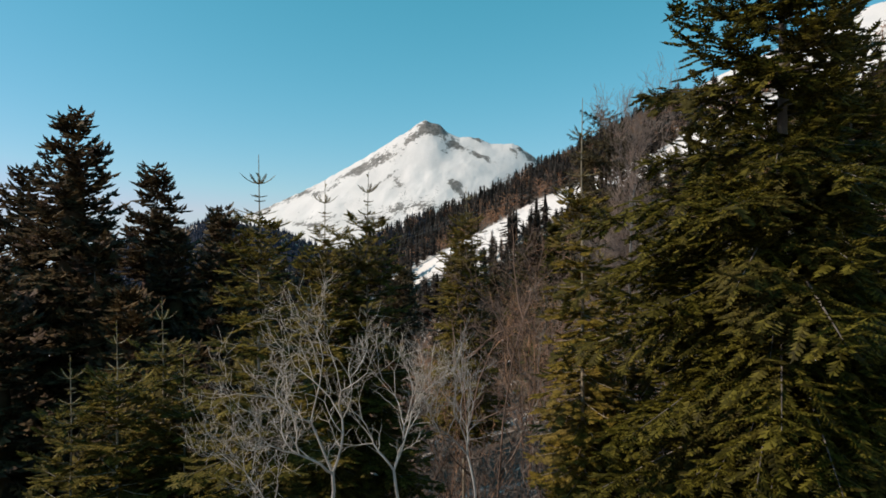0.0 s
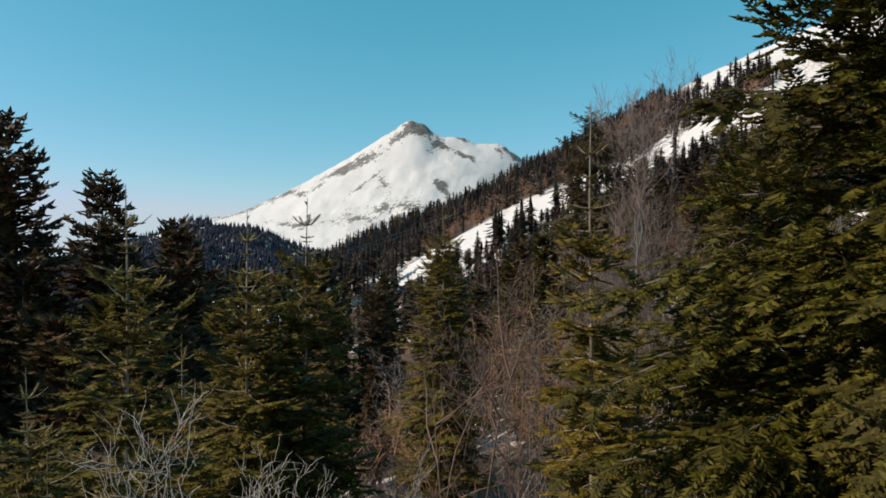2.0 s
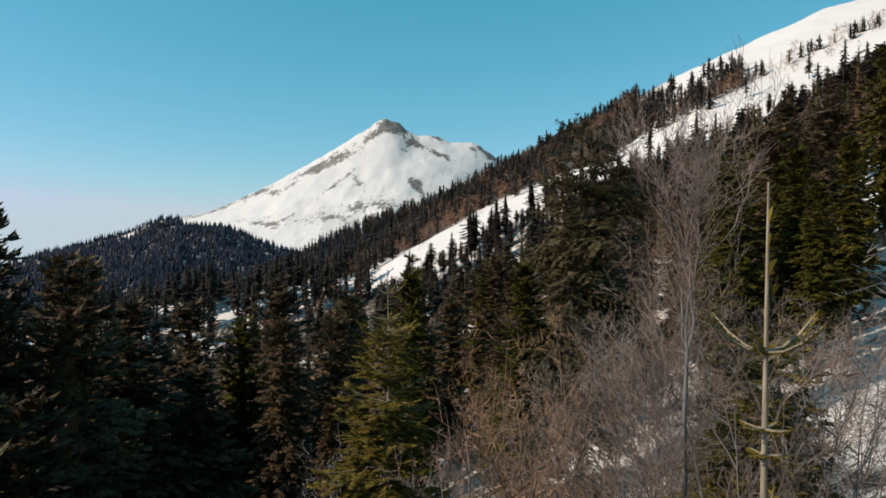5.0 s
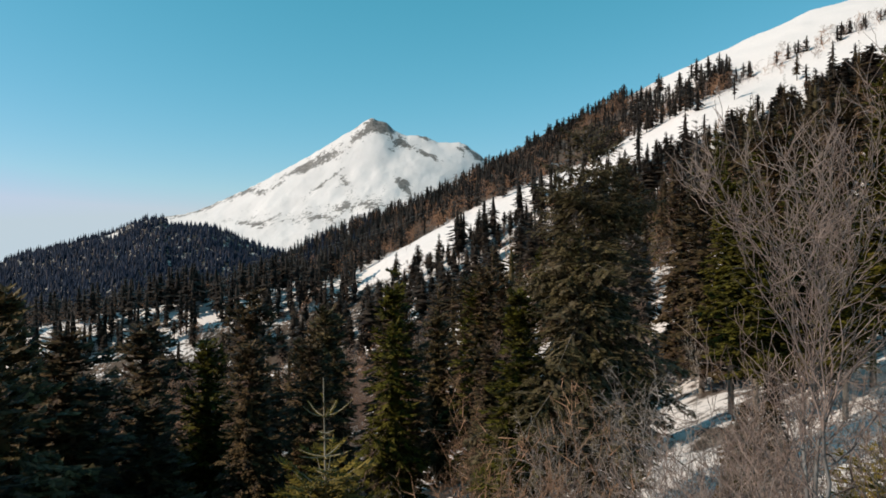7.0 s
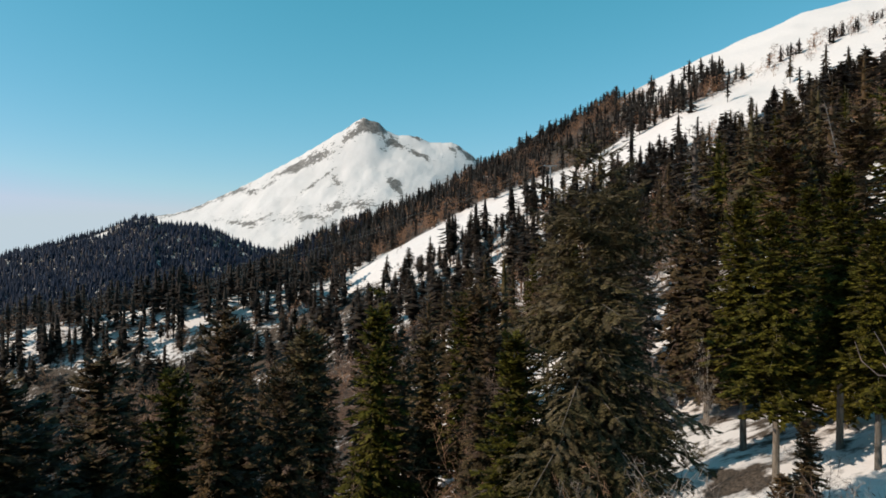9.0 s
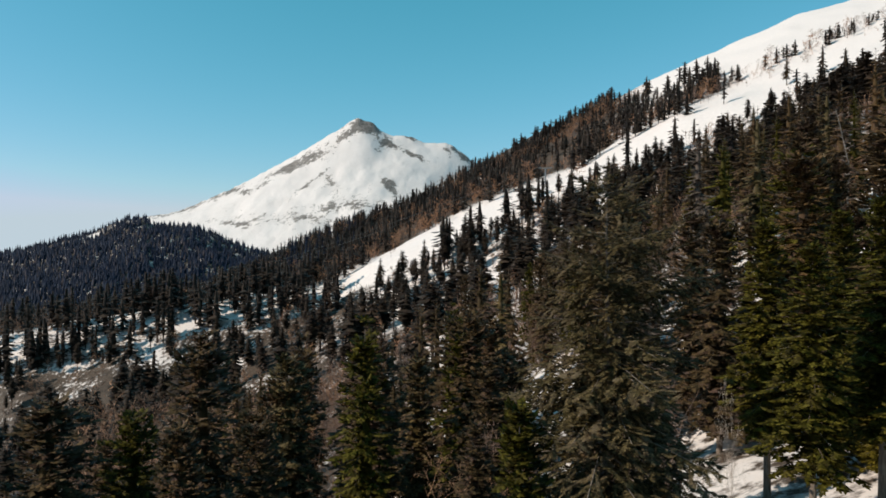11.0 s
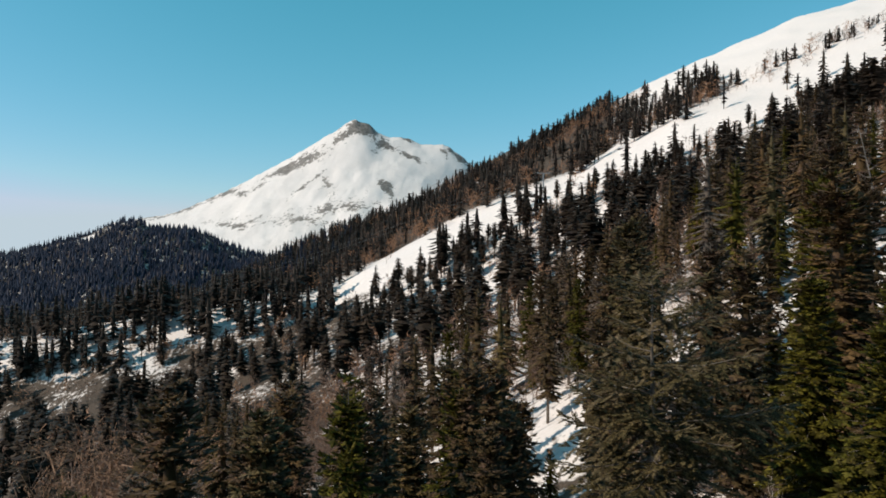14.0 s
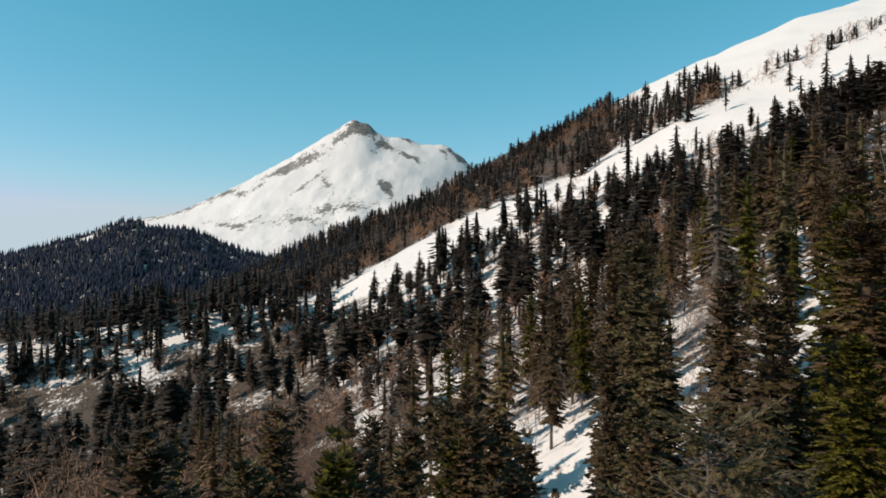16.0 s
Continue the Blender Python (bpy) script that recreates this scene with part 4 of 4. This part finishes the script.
# thickets of leafless trees filling the gaps low on the slope
for k in range(1000):
    u = rng.uniform(-100, 1000)
    d = rng.uniform(160 if u < 480 else 80, 305)
    if k < 300:
        u, d = (rng.uniform(60, 360), rng.uniform(165, 265)) if k < 60 else (rng.uniform(370, 620), rng.uniform(120, 235))
    elif float(fractal(np.array(u / 130), np.array(d / 60), 2, 66)) < -0.06:
        continue
    x, y = map(float, from_bearing(u, d))
    (rest_rust if rng.random() < 0.35 else rest_bare).append((x, y, foot(x, y), rng.uniform(6, 13) * (0.6 if d > 250 else 1), rng))
for k in range(190):
    u, d = rng.uniform(-150, 640), rng.uniform(280, 350)
    if float(fractal(np.array(u / 60), np.array(d / 30), 2, 67)) > -0.12:
        x, y = map(float, from_bearing(u, d))
        (rest_rust if rng.random() < 0.3 else rest_bare).append((x, y, foot(x, y), rng.uniform(5, 9), rng))
for k in range(190):
    u, d = rng.uniform(980, 1600), rng.uniform(110, 330)
    if float(fractal(np.array(u / 80), np.array(d / 40), 2, 68)) > -0.10:
        x, y = map(float, from_bearing(u, d))
        (rest_rust if rng.random() < 0.3 else rest_bare).append((x, y, foot(x, y), rng.uniform(6, 12), rng))
# tall beeches standing close together low in the valley
for k in range(26):
    u, d = rng.uniform(110, 260), rng.uniform(84, 128)
    x, y = map(float, from_bearing(u, d))
    z = foot(x, y)
    (rest_rust if rng.random() < 0.8 else rest_bare).append((x, y, z, 0.88 * (VZ - d * rng.uniform(0.25, 0.30) - z), rng))
# firs along the lower edge of the long snowfield, and a few on it
for k in range(50):
    u = rng.uniform(655, 830) if k < 38 else rng.uniform(560, 660)
    d = rng.uniform(285, 352) if k < 38 else rng.uniform(240, 335)
    x, y = map(float, from_bearing(u, d))
    rest.append((x, y, foot(x, y), rng.uniform(8, 19), rng))
joined(rest, BLADES, 20, "slope_forest", M_SLOPE, "dark conifers in loose stands on the snowy slope", broad=1.45)
spots = []
for u, d, g in scatter(345, 680, -150, 1650, 34, 2):
    if u > 1270 and d > 500 or u > 1150 and d > 525 or d > 575 and u > 1080:
        continue
    x, y = map(float, from_bearing(u, d))
    z = foot(x, y)
    if g.random() < (0.15 if d < 430 else 0.06 + 0.10 * float(step(560, 720, u)) + 0.55 * float(step(485, 440, d) * step(480, 580, u)) + 0.8 * float(fractal(np.array(u / 70), np.array(d / 70), 2, 55))):
        (rest_rust if g.random() < 0.6 else rest_bare).append((x, y, z, g.uniform(8, 15), g))
    else:
        spots.append((x, y, z, g.uniform(14, 25) if d < 430 else (7 + 11 * g.random() ** 1.3) * (1 - 0.3 * float(step(1080, 1250, u) * step(560, 600, d))), g))
g = np.random.default_rng(12)
for k in range(46):
    u = g.uniform(1190, 1600)
    x, y = map(float, from_bearing(u, 466 + (u - 1180) * 0.03 + g.normal(0, 6)))
    spots.append((x, y, foot(x, y), g.uniform(4, 13), g))
joined(spots, RIDGE, 20, "ridge_forest", M_SLOPE, "dense dark conifers along the ridge", broad=1.5)
g = np.random.default_rng(9)
# thin line of bare trees and bushes across the upper snowfield
for k in range(230):
    u = 1180 + 460 * g.random() ** 1.3
    d = 470 + (u - 1180) * 0.03 + g.normal(0, 14)
    x, y = map(float, from_bearing(u, d))
    (rest_bare if g.random() < 0.85 else rest_rust).append((x, y, foot(x, y), g.uniform(2.5, 7.5) * (0.6 + 0.8 * g.random()), g))
near_bare = [s for s in rest_bare if s[1] < 215]
near_rust = [s for s in rest_rust if s[1] < 215]
rest_bare = [s for s in rest_bare if s[1] >= 215]
rest_rust = [s for s in rest_rust if s[1] >= 215]
joined(near_bare, BRUSHY, 12, "bare_thicket", M_TWIG, "brown leafless trees with fine twigs on the slope")
joined(near_rust, BRUSHY, 12, "russet_thicket", M_RUST, "russet leafless trees with fine twigs on the slope")
joined(rest_bare, TWIGGY, 12, "bare_wood", M_TWIG, "brown leafless trees between the conifers")
joined(rest_rust, TWIGGY, 12, "russet_wood", M_RUST, "russet leafless trees between the conifers")
spots = []
for _ in range(1400):
    d = math.sqrt(g.uniform(430**2, 1400**2))
    u = g.uniform(-150, 620)
    x, y = map(float, from_bearing(u, d))
    spots.append((x, y, foot(x, y), g.uniform(12, 22), g))
joined(spots, FEW, 20, "valley_forest", M_HAZY_FIR, "dense dark conifers in the valley")

bits, brown = Bits(), Bits()
for _ in range(13500):
    u, s = g.uniform(-150, 620), g.random() ** 0.8 - 0.03
    if abs(u - 152) < 11 and 0.02 < s < 0.10:
        continue
    x, y, z = (float(a) for a in hill_at(u, s))
    h, w = g.uniform(9, 24), g.uniform(2.4, 4.6)
    a = g.random() * 6.28 + np.arange(4) * 1.571
    ringv = np.c_[x + w * np.cos(a), y + w * np.sin(a), np.full(4, z)]
    (brown if g.random() < 0.10 and s > 0.12 else bits).add(np.vstack([ringv + g.normal(0, 0.6, (4, 3)), (x, y, z + h)]), [(0, 1, 4), (1, 2, 4), (2, 3, 4), (3, 0, 4)])
tagged(bits.object("hill_forest", M_HAZY_FIR), "dark conifer forest covering the far hill", "forest", kind="stuff")
tagged(brown.object("hill_bare_wood", M_HAZYTWIG), "leafless trees scattered over the far hill", "forest", kind="stuff")


# ---- ski lift across the slope ----
M_STEEL, sn, sl, sb = material("galvanised_steel", 0.45)
sb.inputs["Metallic"].default_value = 0.6
sl.new(ramp(sn, sl, noise_of(sn, sl, 3.0, 4), [(0.3, (0.16, 0.17, 0.17)), (0.7, (0.26, 0.27, 0.27))]), sb.inputs["Base Color"])


def lift_tower(u, d, tall):
    x, y = map(float, from_bearing(u, d))
    z = foot(x, y)
    root = new("lift_tower")
    root.location = (x, y, z)
    mast, arm = Bits(), Bits()
    mast.tube([(0, 0, -1), (0, 0, tall * 0.5), (0, 0, tall)], (0.55, 0.45, 0.35), 10)
    mast.object("mast", M_STEEL, root)
    arm.tube([(-3.6, 0.6, tall + 0.1), (0, 0, tall), (3.6, -0.6, tall + 0.1)], (0.3, 0.36, 0.3), 6)
    arm.object("crossarm", M_STEEL, root)
    for s in (-1, 1):
        wheels = Bits()
        wheels.tube([(s * 3.5, -2.2, tall + 0.35), (s * 3.5, 0, tall + 0.55), (s * 3.5, 2.2, tall + 0.35)], (0.16, 0.2, 0.16), 6)
        wheels.object("sheave_train", M_STEEL, root)
    tagged(root, "grey steel ski lift tower with a crossarm", "lift tower", "lift towers")
    return Vector((x, y, z + tall))


heads = [lift_tower(962, 396, 9.0), lift_tower(330, 430, 13.0), lift_tower(-160, 440, 13.0)]
for a, b in zip(heads, heads[1:]):
    for s in (-3.5, 3.5):
        line = Bits()
        q = np.linspace(0, 1, 24)[:, None]
        pts = np.array(a + Vector((s, 0, 0.6)))[None] * (1 - q) + np.array(b + Vector((s, 0, 0.6)))[None] * q
        pts[:, 2] -= 14 * (q * (1 - q))[:, 0]
        line.tube(pts, np.full(24, 0.035), 4)
        tagged(line.object("lift_cable", M_STEEL), "thin steel ski lift cable above the trees", "cable", "lift cables")

# a dead standing trunk
x, y = 59.3, 99.8
dead = bare_tree(401, 26.0 - foot(x, y), stems=1, spread=0.6, levels=3, twigs=14, fork=0.3, girth=0.009, reach=0.07, upright=0.2, thin=0.02)
bare_thing("dead_tree", dead, (M_BIRCH, M_TWIG), (x, y, foot(x, y)), 0, "dead standing conifer trunk with broken stubs", "dead trees")
